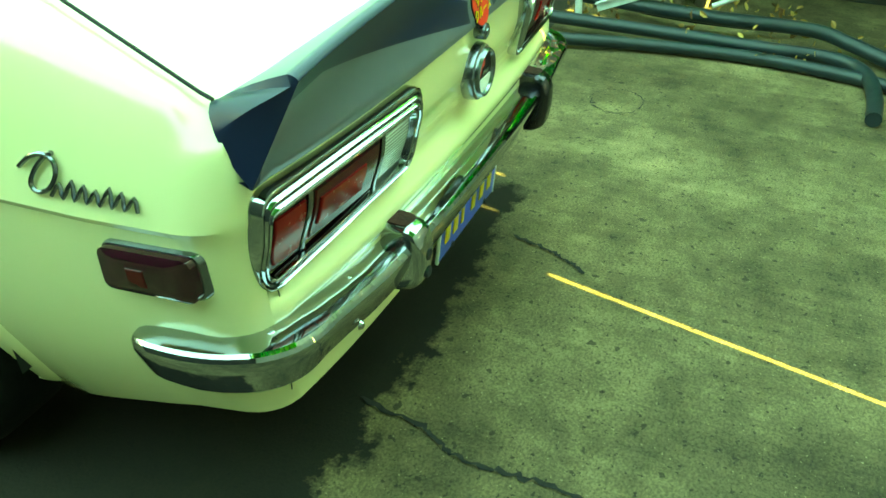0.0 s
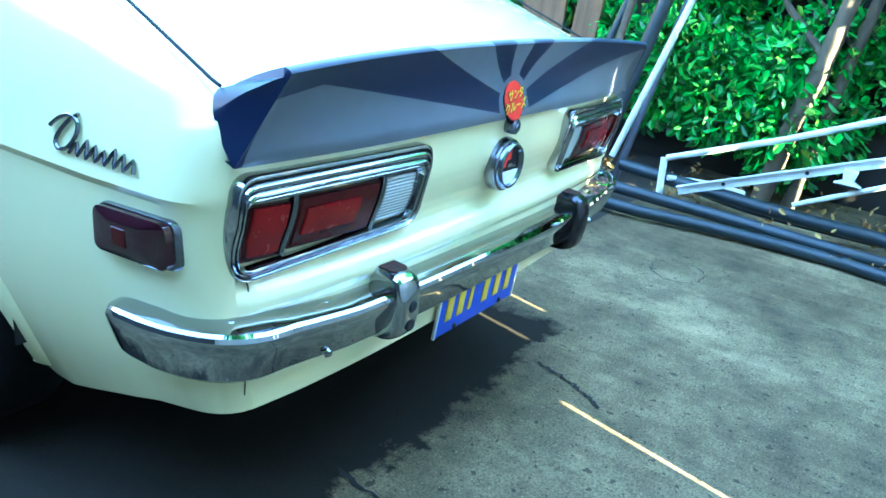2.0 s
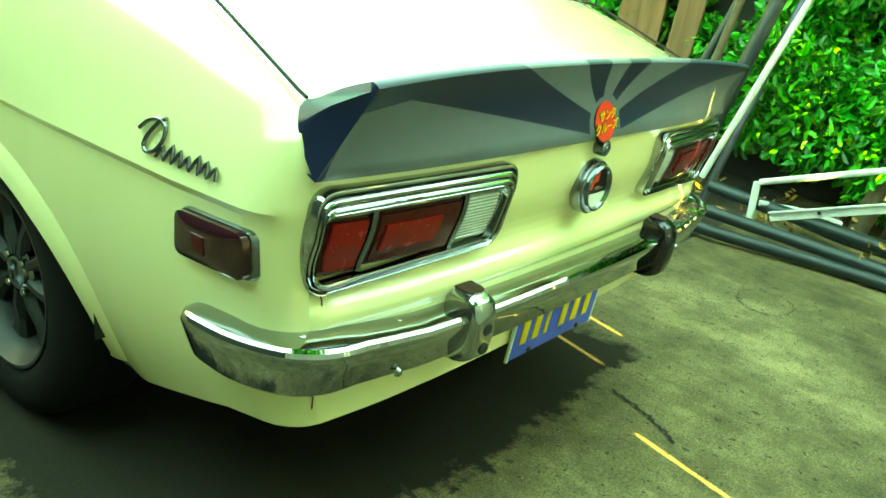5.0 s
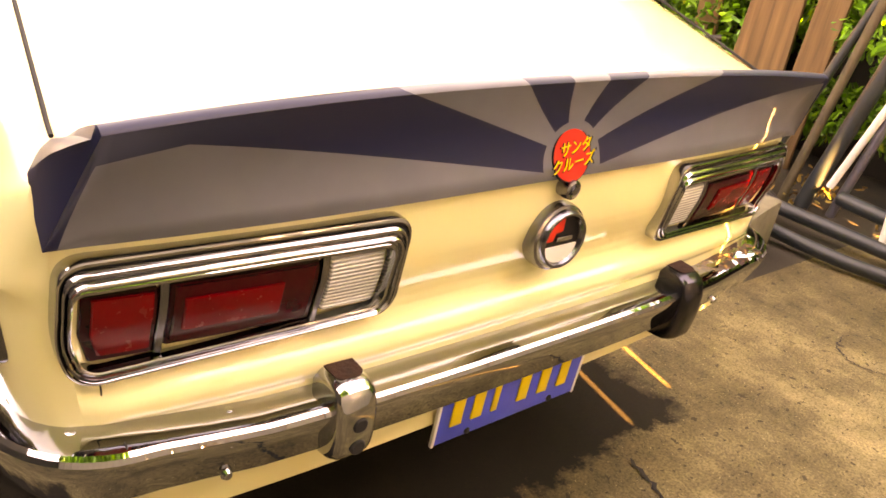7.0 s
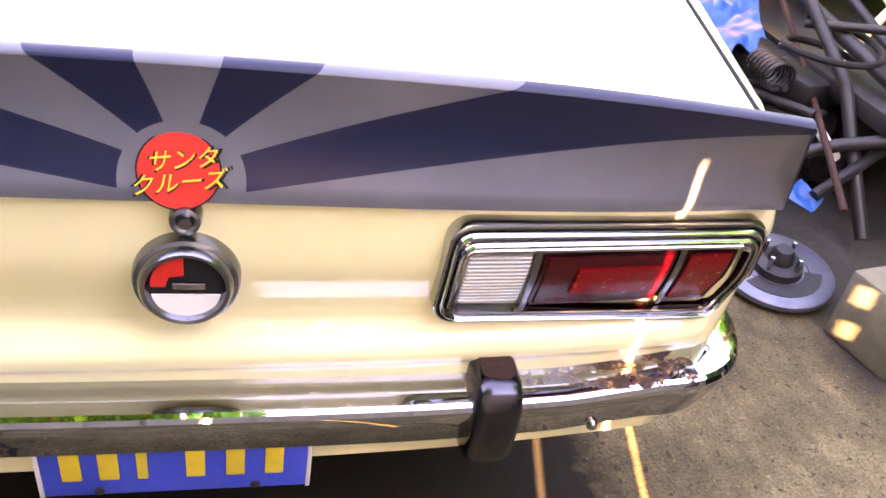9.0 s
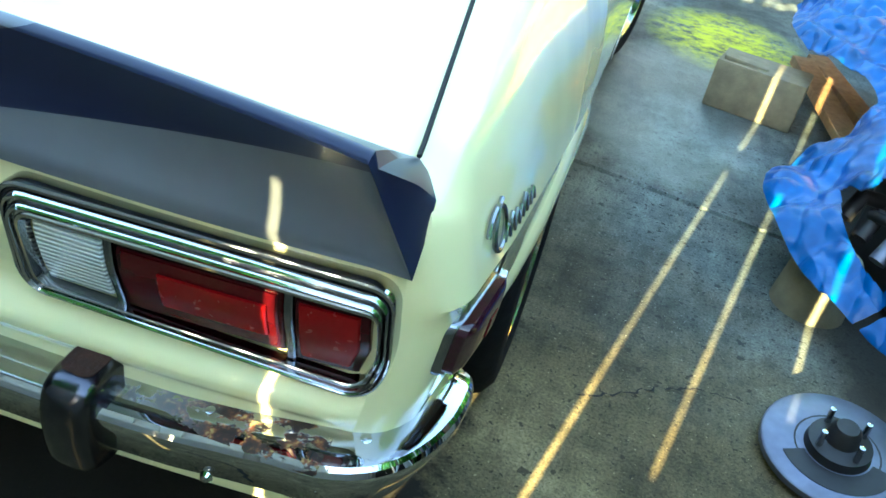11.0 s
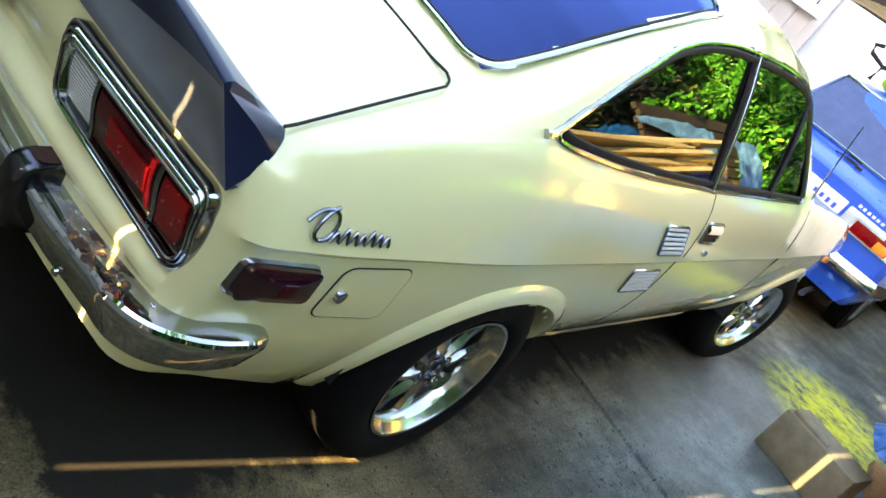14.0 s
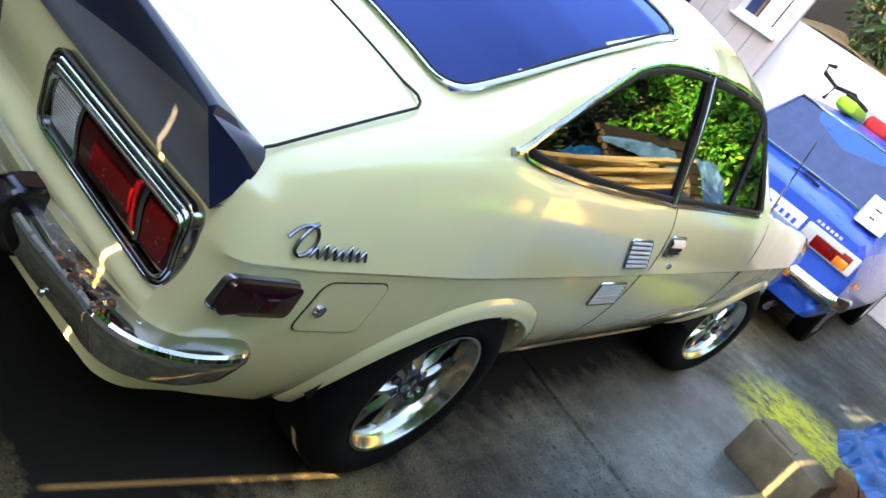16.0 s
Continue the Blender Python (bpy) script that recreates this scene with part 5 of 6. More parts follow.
for name, pts, r in (
    ("post", [(2.3, 0.318, 0.02), (2.3, 0.336, 0.225)], 0.016),
    ("rail", [(2.3, 0.325, 0.228), (2.3, -0.153, 0.431), (2.3, -0.545, 0.620), (2.3, -0.577, 0.628), (2.3, -0.598, 0.612), (2.3, -0.606, 0.585), (2.3, -0.633, 0.475)], 0.014),
    ("rail", [(2.3, -0.25, 0.166), (2.3, -0.504, 0.301), (2.3, -0.71, 0.411), (2.3, -1.1, 0.62)], 0.011),
    ("rail_stub", [(2.3, -0.61, 0.57), (2.3, -0.72, 0.60), (2.3, -1.0, 0.70)], 0.012),
    ("mast", [(2.35, 0.60, 0.16), (2.35, 0.36, 1.03), (2.35, 0.20, 1.6)], 0.015),
    ("cross_tube", [(2.3, 0.30, 0.14), (2.45, 0.12, 0.13), (2.55, 0.0, 0.10)], 0.013),
):
    rod(name, pts, r, M_WPAINT, frame_, FR)
part("angle_bar", moved(sweep([(2.3, 0.24, 0.095), (2.3, -0.2, 0.285), (2.3, -0.645, 0.475)], [(-0.004, -0.020), (0.004, -0.020), (0.004, 0.016), (0.022, 0.016), (0.022, 0.022), (-0.004, 0.022)]), FR), M_WPAINT, frame_, "flat white angle bar", smooth=False)
for y, z in ((0.05, 0.178), (-0.27, 0.315), (-0.56, 0.438)):
    part("bolt_hole", moved(lathe([(0.0, -0.001), (0.008, -0.001), (0.009, 0.002)], 10), FR @ pose(2.290, y, z)), M_DARK, frame_)
mark = part("marker_lamp", moved(prism(rounded([(-0.028, 0.0), (0.028, 0.0), (0.020, -0.045), (0.055, -0.062), (-0.055, -0.062), (-0.020, -0.045)], 0.006, 3), -0.045, 0.0, "x", 0.003), FR @ pose(2.295, -0.432, 0.372)), M_WPAINT, frame_, "pale marker lamp on a bracket")
part("lamp_lens", moved(box(0.03, 0.09, 0.012, 0.004), FR @ pose(2.272, -0.432, 0.305)), M_IRON, mark)
for k, (pts, r) in enumerate((
    ([(2.15, 0.75, 0.07), (2.188, 0.395, 0.06), (2.205, -0.054, 0.055), (2.19, -0.475, 0.055), (2.21, -0.72, 0.05), (2.16, -0.84, 0.045), (2.03, -0.895, 0.04), (1.85, -0.91, 0.032), (1.66, -0.90, 0.03)], 0.028),
    ([(2.36, 0.55, 0.13), (2.325, 0.056, 0.12), (2.335, -0.304, 0.11), (2.38, -0.66, 0.10), (2.36, -0.82, 0.07), (2.28, -1.0, 0.04), (2.22, -1.2, 0.032)], 0.030),
    ([(1.95, 0.62, 0.05), (1.975, 0.33, 0.04), (2.06, 0.03, 0.035), (2.12, -0.42, 0.032), (2.09, -0.75, 0.03), (2.03, -0.95, 0.03), (1.97, -1.15, 0.028)], 0.026),
    ([(2.62, 0.35, 0.05), (2.50, 0.0, 0.045), (2.47, -0.3, 0.05), (2.55, -0.62, 0.04)], 0.016),
)):
    ob = part("pipe", tube(smooth_path(pts, 6), r, 14), M_PIPE)
    tagged(ob, "long dark blue-black plastic pipe lying on the ground", "pipe", "pipes by the hedge")
for k, (y0, y1, x0, x1, z1) in enumerate(((0.72, 0.42, 2.42, 2.6, 1.7), (0.82, 0.62, 2.45, 2.6, 1.8), (0.95, 0.55, 2.4, 2.7, 1.75), (0.62, 0.36, 2.5, 2.62, 1.6))):
    ob = part("pole", tube([(x0, y0, 0), (x1, y1, z1)], 0.02 if k else 0.034, 10), (M_PIPE, M_BARK, M_PIPE, M_STEEL)[k])
    tagged(ob, "long pole leaning upright against the hedge", "pole", "poles by the hedge")
lit = [(2.5 + rnd.uniform(-0.3, 0.4), rnd.uniform(-1.2, 0.9), 0.03, 0.12) for _ in range(24)]
leaves("leaf_litter", lit, 300, 0.036, 21, "fallen dry yellow leaves on the ground among the pipes", material=M_LITTER)

# ---------------------------------------------------------------- brake rotor, blocks
rotor = thing("brake_rotor", (1.425, 0.845, 0.0), "grey steel brake rotor with dark hub lying on concrete", "car part")
TILT = pose(0, 0, 0.046, 7, -6)
part("disc", moved(lathe([(0.055, 0.012), (0.145, 0.012), (0.150, 0.008), (0.150, -0.006), (0.145, -0.010), (0.055, -0.010)], 48, "z", True), TILT), M_STEEL, rotor)
part("hub", moved(lathe([(0.0, 0.078), (0.022, 0.077), (0.030, 0.066), (0.034, 0.04), (0.062, 0.032), (0.066, 0.010), (0.085, 0.0125), (0.085, -0.02), (0.0, -0.02)], 32, "z"), TILT), M_IRON, rotor, "dark greasy hub")
# dark crescent painted on the disc as the hub's shadow
part("hub_shadow", moved(prism([(0.115 * math.cos(a), 0.115 * math.sin(a)) for a in np.linspace(3.5, 5.9, 16)] + [(0.07 * math.cos(a), 0.07 * math.sin(a)) for a in np.linspace(5.9, 3.5, 12)], 0.0015, 0.0122, "z"), TILT), M_IRON, rotor)
for k in range(4):
    a = 0.5 + k * math.pi / 2
    part("stud", moved(lathe([(0.0, 0.075), (0.006, 0.074), (0.007, 0.03), (0.009, 0.03), (0.009, 0.02)], 10, "z"), TILT @ pose(0.05 * math.cos(a), 0.05 * math.sin(a), 0)), M_CHROME, rotor)
part("backing", moved(lathe([(0.0, 0.0), (0.11, 0.0), (0.12, -0.02), (0.10, -0.03)], 32, "z"), pose(0, 0, 0.031)), M_IRON, rotor)


def cinder_block(at, size, turn, label):
    b = thing("concrete_block", at, label, "block", turn=turn)
    part("shell", box(*size, 0.010, (0, 0, size[2] / 2), 2), M_BLOCK, b, angle=30)
    part("broken_edge", moved(box(size[0] * 0.5, 0.05, 0.022, 0.008), pose(-size[0] * 0.2, -size[1] * 0.30, size[2] + 0.006, 5, 4, 6)), M_BLOCK, b)
    return b


cinder_block((1.675, 0.60, 0), (0.39, 0.19, 0.19), 12, "grey concrete block beside the brake rotor")
cinder_block((1.31, 2.90, 0), (0.36, 0.22, 0.20), -12, "mossy grey concrete block near the tarpaulin")
pier = thing("concrete_pier", (1.435, 1.47, 0), "round grey concrete pier under the tarpaulin", "block")
part("pier_body", lathe([(0.0, 0.17), (0.075, 0.17), (0.082, 0.16), (0.10, 0.0)], 28, "z"), M_BLOCK, pier)
for k, (x, y, t) in enumerate(((1.62, 2.75, 14), (1.74, 2.86, 20))):
    ob = part("plank", moved(box(0.10, 0.9, 0.04, 0.004, (0, 0, 0.02)), pose(x, y + 0.2, 0.0 + 0.0, 7, 0, t)), M_BOARD, smooth=False)
    ob.location.z = 0.06
    tagged(ob, "grey weathered plank lying under the blue tarpaulin", "plank", "planks under the tarpaulin")

# ---------------------------------------------------------------- trailer bed under a blue tarpaulin
bed = thing("utility_trailer", (2.1, 2.0, 0), "black-framed utility trailer piled with junk under a tarpaulin", "trailer")
BM = Matrix.Translation((-2.1, -2.0, 0))
part("deck", moved(box(0.9, 2.2, 0.06, 0.008, (2.25, 2.2, 0.36)), BM), M_IRON, bed)
for pts, r in (
    ([(1.80, 1.0, 0.05), (1.78, 1.3, 0.4), (1.74, 1.9, 0.75)], 0.02),
    ([(1.98, 0.75, 0.02), (1.9, 1.2, 0.42), (1.78, 2.1, 0.62)], 0.024),
    ([(2.2, 0.7, 0.06), (2.1, 1.2, 0.34), (2.0, 1.7, 0.55)], 0.018),
    ([(1.62, 1.05, 0.16), (2.3, 1.35, 0.42)], 0.018),
    ([(1.9, 1.0, 0.3), (2.3, 1.6, 0.3), (2.6, 2.4, 0.34)], 0.02),
    ([(1.75, 1.55, 0.5), (2.25, 1.2, 0.6)], 0.014),
):
    rod("frame_tube", pts, r, M_IRON, bed, BM)
for pts, r in (([(2.05, 0.85, 0.1), (2.0, 1.3, 0.5), (1.95, 1.7, 0.7)], 0.012), ([(1.86, 1.48, 0.38), (2.16, 1.73, 0.47), (2.5, 2.0, 0.58)], 0.016)):
    rod("bright_bar", pts, r, M_PINE, bed, BM)
for y in (1.55, 2.7):
    part("trailer_wheel", moved(lathe([(0.06, -0.05), (0.15, -0.06), (0.19, -0.03), (0.19, 0.03), (0.15, 0.06), (0.06, 0.05)], 30, closed=True), Matrix.Translation((1.86 - 2.1, y - 2.0, 0.19))), M_TYRE, bed)
engine = thing("engine_block", (1.78, 1.62, 0.0), "greasy black engine block with pulleys on the trailer load", "car part", turn=14)
part("block", box(0.34, 0.52, 0.26, 0.03, (0, 0, 0.15), 3), M_IRON, engine)
part("head", box(0.22, 0.48, 0.09, 0.02, (-0.02, 0, 0.325), 2), M_IRON, engine)
for k in range(4):
    part("exhaust_port", moved(tube([(0, 0, 0), (-0.07, 0, 0.01), (-0.11, -0.03, -0.05)], 0.024, 10), pose(-0.16, -0.17 + 0.115 * k, 0.23)), M_STEEL if k == 1 else M_IRON, engine)
    part("valve_stud", moved(lathe([(0.0, 0.02), (0.010, 0.018), (0.012, 0.0)], 8, "z"), pose(-0.02 + 0.05 * (-1) ** k, -0.18 + 0.12 * k, 0.368)), M_STEEL, engine)
for x, z, r in ((0.02, 0.13, 0.075), (-0.08, 0.25, 0.055), (0.10, 0.27, 0.048)):
    part("pulley", moved(lathe([(0.0, -0.03), (r * 0.3, -0.03), (r * 0.35, -0.018), (r * 0.8, -0.018), (r, -0.026), (r * 0.9, -0.012), (r, 0.0), (r * 0.5, 0.006)], 28, "y"), pose(x, -0.275, z)), M_IRON, engine)
for x0, y0, x1, y1, z0, z1, m, r in ((1.52, 1.62, 1.72, 1.30, 0.24, 0.30, M_IRON, 0.016), (1.55, 1.25, 1.90, 1.08, 0.16, 0.34, M_IRON, 0.02), (1.73, 1.16, 1.745, 1.615, 0.23, 0.31, M_WPAINT, 0.016), (1.58, 1.72, 1.66, 1.40, 0.20, 0.34, M_IRON, 0.012)):
    rod("frame_tube", [(x0, y0, z0), ((x0 + x1) / 2 + 0.01, (y0 + y1) / 2, (z0 + z1) / 2 + 0.02), (x1, y1, z1)], r, m, bed, BM)
rod("rusty_bar", [(1.62, 0.92, 0.19), (1.76, 1.42, 0.34), (1.95, 2.1, 0.52)], 0.010, M_RUST, bed, BM)
spring = part("coil_spring", tube([(1.63 + 0.045 * math.cos(a), 1.40 + 0.02 * a / 6.28, 0.37 + 0.045 * math.sin(a)) for a in np.linspace(0, 44, 160)], 0.006, 6), M_IRON)
tagged(spring, "dark steel coil spring lying among the trailer junk", "car part")
coil = part("hose", tube([(1.78 + 0.13 * math.cos(a), 1.42 + 0.16 * math.sin(a), 0.42 + 0.012 * a) for a in np.linspace(0, 8, 50)], 0.011, 8), M_BLACK)
tagged(coil, "coiled black rubber hose on the trailer", "hose")


def along(line, u):
    k = min(int(u * (len(line) - 1)), len(line) - 2)
    return line[k].lerp(line[k + 1], u * (len(line) - 1) - k)


def tarp(name, hem, ridge, seed, material, label, wave=0.035, nu=70, nv=34, sag=0.03, torn=None):
    """Cloth from a hem line up to a ridge line, creased by noise."""
    h, r = smooth_path(hem, 12), smooth_path(ridge, 12)
    rows = []
    for i in range(nu):
        u = i / (nu - 1)
        a, b = along(h, u), along(r, u)
        row = []
        for j in range(nv):
            v = j / (nv - 1)
            p = a.lerp(b, v)
            bulge = math.sin(math.pi * min(1.0, v * 1.1)) * sag
            k = noise.noise(Vector((p.x * 4, p.y * 4, p.z * 5 + seed))) + 1.1 * abs(noise.noise(Vector((p.x * 6, p.y * 5.5, p.z * 7 + seed * 2)))) - 0.9 * abs(noise.noise(Vector((p.x * 6 + p.y * 3, p.y * 2.5, p.z * 7 + seed)))) + 0.5 * abs(noise.noise(Vector((p.x * 15 - p.y * 6, p.y * 11, p.z * 14 + seed)))) + 0.14 * noise.noise(Vector((p.x * 27, p.y * 23, p.z * 25)))
            p = p + Vector((-0.6, -0.3, 0.8)) * (wave * k + bulge)
            row.append((p.x, p.y, max(p.z, 0.012)))
        rows.append(row)
    v, f = grid(rows)
    if torn:
        f = [q for k, q in enumerate(f) if not torn((k // (nv - 1)) / (nu - 1), (k % (nv - 1)) / (nv - 1))]
    n = len(v)
    v += [(x + 0.004, y + 0.003, z - 0.004) for x, y, z in v]
    f += [tuple(i + n for i in q[::-1]) for q in f]
    ob = part(name, (v, f), material, angle=60)
    return tagged(ob, label, "tarpaulin")


def gaping(u, v):
    """Where the sheet has fallen open over the dark load, and the two slits in its torn end."""
    rag = 0.012 * math.sin(31 * v) + 0.015 * math.sin(23 * u)
    hollow = 0.585 + 0.14 * v + rag < u < 0.86 and v > 0.30 + 0.5 * rag + 0.12 * abs(u - 0.7)
    return hollow or (u > 0.86 and v > 0.34 + rag) or 0.872 < u < 0.888 or 0.935 < u < 0.95


tarp("tarpaulin", [(1.40, 3.5, 0.36), (1.37, 3.15, 0.34), (1.40, 2.85, 0.34), (1.62, 2.5, 0.32), (1.56, 2.22, 0.27), (1.275, 1.82, 0.20), (1.30, 1.50, 0.17), (1.37, 1.29, 0.165), (1.46, 1.17, 0.16), (1.60, 1.01, 0.13)],
     [(2.0, 3.5, 0.62), (2.05, 3.2, 0.62), (2.1, 2.9, 0.62), (2.0, 2.6, 0.60), (1.95, 2.35, 0.57), (1.85, 2.05, 0.52), (1.74, 1.75, 0.42), (1.70, 1.48, 0.32), (1.72, 1.30, 0.24), (1.78, 1.12, 0.18)], 3, M_TARP, "creased bright blue plastic tarpaulin draped over the trailer, torn open", torn=gaping, nu=460, nv=150, wave=0.045)
tarp("tarpaulin", [(2.0, 3.5, 0.60), (2.1, 2.9, 0.60), (2.0, 2.5, 0.58), (1.92, 2.2, 0.54)], [(2.7, 3.5, 0.70), (2.75, 2.9, 0.72), (2.7, 2.4, 0.66), (2.6, 1.9, 0.55)], 8, M_TARP, "creased blue tarpaulin over the top of the trailer load", 0.06)
# ---------------------------------------------------------------- raised terrace beyond, with timber and boxes
terrace = thing("wall_terrace", (3.02, 6.4, 0), "brown timber terrace wall holding up the higher yard", "wall", kind="structure")
part("terrace_bank", box(1.8, 5.2, 1.50, 0.02, (0, 0, 0.75)), M_SOIL, terrace)
for k in range(9):
    part("plank", box(0.05, 5.2, 0.15, 0.005, (-0.93 - 0.01 * (k % 2), 0, 0.085 + 0.157 * k)), M_GREYWOOD, terrace, smooth=False)
low = thing("wall_planter", (2.42, 6.9, 1.50), "low brown timber planter wall with plants above", "wall", kind="structure")
for k in range(12):
    part("plank", box(0.04, 4.0 - 0.05 * (k * 5 % 3), 0.076, 0.004, (0.010 * (k % 2), 0, 0.042 + 0.0785 * k)), M_GREYWOOD, low, smooth=False)
tarp("tarpaulin", [(2.36, 4.80, 2.19), (2.36, 5.5, 2.08), (2.36, 6.5, 1.90)], [(2.39, 4.84, 2.26), (2.39, 5.5, 2.30), (2.39, 6.5, 2.25)], 13, M_TARP_PALE, "pale blue tarpaulin hung over the planter wall", 0.02, sag=0.012)
tarp("tarpaulin", [(2.40, 4.1, 1.93), (2.36, 4.5, 1.90), (2.38, 4.84, 1.96)], [(2.52, 4.1, 2.06), (2.50, 4.5, 2.13), (2.48, 4.84, 2.16)], 23, M_TARP, "crumpled blue tarpaulin end on the timber pile", 0.06)
tarp("tarpaulin", [(2.03, 6.15, 1.20), (2.02, 6.5, 1.15), (2.03, 6.95, 1.22)], [(2.08, 6.15, 2.00), (2.08, 6.5, 1.98), (2.08, 6.95, 1.95)], 19, M_TARP_PALE, "pale blue tarpaulin hung on the terrace wall", 0.03)
for at, size, turn in (((2.26, 5.95, 1.502), (0.20, 0.34, 0.26), 6), ((2.75, 4.35, 1.502), (0.4, 0.5, 0.34), -15)):
    bx = thing("cardboard_box", at, "open tan cardboard box standing on the terrace", "box", "boxes on the terrace", turn=turn)
    part("carton", box(*size, 0.006, (0, 0, size[2] / 2)), M_CARD, bx)
    for k in (-1, 1):
        part("flap", moved(box(size[0] * 0.4, size[1] * 0.96, 0.006), pose(k * size[0] * 0.62, 0, size[2] + 0.04, 0, -24 * k)), M_CARD, bx)
for k in range(20):
    row, layer = k % 2, k // 2
    ob = part("timber", moved(box(0.13, 1.3 + 0.3 * ((k * 7) % 4), 0.042, 0.004, (0, 0, 0.021)), pose(0, 0, 0, 0, 0, (k * 37 % 11) * 1.1 + 2)), M_PINE, smooth=False)
    ob.location = (2.22 + 0.145 * row - 0.012 * (k % 3), 4.62 + 0.14 * ((k * 5) % 7 - 3), 1.503 + 0.0435 * layer)
    tagged(ob, "pale yellow pine plank lying on the terrace", "plank", "planks on the terrace")
rs = random.Random(8)
deep = [(3.0 + rs.uniform(-0.1, 0.7), 3.9 + 6.0 * k / 90 + rs.uniform(-0.3, 0.3), rs.uniform(1.9, 5.4), rs.uniform(0.3, 0.5)) for k in range(90)]
# dark leaves paint the shade in the depth; plain ones go in front
leaves("shrub", deep, 24000, 0.11, 31, "leafy shrubs behind the planter wall, coloured dark for shade", category="shrub", material=M_LEAF_DARK)
lit_ = [(2.72 + rs.uniform(-0.15, 0.2), rs.uniform(5.0, 9.5), rs.uniform(3.15, 4.9), rs.uniform(0.14, 0.26)) for _ in range(26)]
lit_ += [(2.48 + rs.uniform(-0.06, 0.1), rs.uniform(5.4, 6.9), 2.52 + rs.uniform(-0.06, 0.12), rs.uniform(0.08, 0.15)) for _ in range(12)]
lit_ += [(2.05 + rs.uniform(-0.2, 0.35), rs.uniform(7.3, 9.3), rs.uniform(1.2, 3.1), rs.uniform(0.18, 0.30)) for _ in range(40)]
leaves("shrub", lit_, 11000, 0.10, 37, "sunlit green shrubs overhanging the planter wall", category="shrub")

# ---------------------------------------------------------------- blue car ahead
blue = thing("car", (0.05, 5.0, 0), "bright blue small saloon seen from behind with bags on its roof", "car")


def blue_row(y, w, zs, wt, zt, zc):
    """Half section of the blue body: sill, belt, roof edge."""
    pts = [(w - 0.06, 0.26), (w - 0.01, 0.36), (w, 0.55), (w - 0.01, 0.66), (w - 0.05, zs), ((w - 0.05) * 0.5 + wt * 0.5, zs + (zt - zs) * 0.5), (wt, zt), (wt * 0.5, zc), (0, zc + 0.005)]
    right = [(x, y, z) for x, z in pts]
    return [(-x, y, z) for x, y, z in right] + right[-2::-1]


rows = [blue_row(*r) for r in (
    (0.0, 0.70, 0.78, 0.62, 0.83, 0.85), (0.05, 0.735, 0.80, 0.64, 0.86, 0.885), (0.38, 0.75, 0.85, 0.63, 0.905, 0.93), (0.45, 0.75, 0.86, 0.60, 0.95, 0.97),
    (0.85, 0.755, 0.87, 0.54, 1.36, 1.40), (1.2, 0.755, 0.87, 0.54, 1.41, 1.45), (1.9, 0.755, 0.87, 0.54, 1.41, 1.45), (2.4, 0.75, 0.87, 0.60, 0.96, 0.98), (3.5, 0.70, 0.80, 0.62, 0.84, 0.86), (3.6, 0.66, 0.7, 0.5, 0.74, 0.76))]
v, f = grid(rows)
n = len(rows[0])
tail = list(range(n))
f += [tuple(tail), tuple(range(len(v) - n, len(v)))[::-1]]
part("body", (v, f), M_BLUE, blue, angle=28)
M_BGLASS = simple("blue_car_glass", (0.03, 0.05, 0.14), 0.05, vary=0.2, coat=0.5)
part("back_glass", grid([[(x * k, 0.46 + 0.37 * t - 0.006, 0.985 + 0.37 * t + 0.012) for k in (-1, -0.5, 0, 0.5, 1)] for t, x in ((0, 0.565), (0.5, 0.54), (1, 0.50))]), M_BGLASS, blue, "blue-tinted back window reflecting the sky")
part("glass_trim", tube([(-0.575, 0.445, 0.985), (0.575, 0.445, 0.985), (0.51, 0.835, 1.375), (-0.51, 0.835, 1.375)], 0.014, 8, closed=True), M_CHROME, blue)
for s in (-1, 1):
    lamp = part("tail_lamp", moved(box(0.40, 0.05, 0.135, 0.012), pose(0.50 * s, -0.005, 0.705)), M_WPAINT, blue, "red tail lamp in a pale frame")
    part("red_lens", moved(box(0.27, 0.02, 0.10, 0.006), pose(0.525 * s, -0.03, 0.700)), M_RED, lamp)
    part("clear_lens", moved(box(0.08, 0.02, 0.10, 0.006), pose(0.345 * s, -0.03, 0.700)), M_CLEAR, lamp)
    part("turn_lens", moved(box(0.09, 0.022, 0.06, 0.004), pose(0.612 * s, -0.032, 0.680)), M_AMBER, lamp)
    part("strip_lens", moved(box(0.20, 0.024, 0.022, 0.004), pose(0.49 * s, -0.032, 0.742)), M_CLEAR, lamp)
    part("hex_reflector", moved(lathe([(0.0, -0.006), (0.026, -0.005), (0.030, 0.0), (0.030, 0.01)], 6, "y"), pose(0.535 * s, -0.042, 0.702)), M_RED, lamp)
    for y in (0.75, 2.95):
        wheel = part("wheel", moved(lathe([(0.0, 0.03), (0.10, 0.02), (0.16, 0.04), (0.18, 0.03)], 28), Matrix.Translation((0.68 * s, y, 0.28)) @ Matrix.Scale(s, 4, (1, 0, 0))), M_ALLOY, blue)
        part("tyre", moved(lathe([(0.17, 0.03), (0.25, 0.04), (0.28, 0.02), (0.28, -0.1), (0.17, -0.12)], 32, closed=True), Matrix.Translation((0.68 * s, y, 0.28)) @ Matrix.Scale(s, 4, (1, 0, 0))), M_TYRE, wheel)
    part("side_lamp", box(0.02, 0.09, 0.035, 0.005, (0.755 * s, 0.25, 0.60)), M_AMBER, blue)
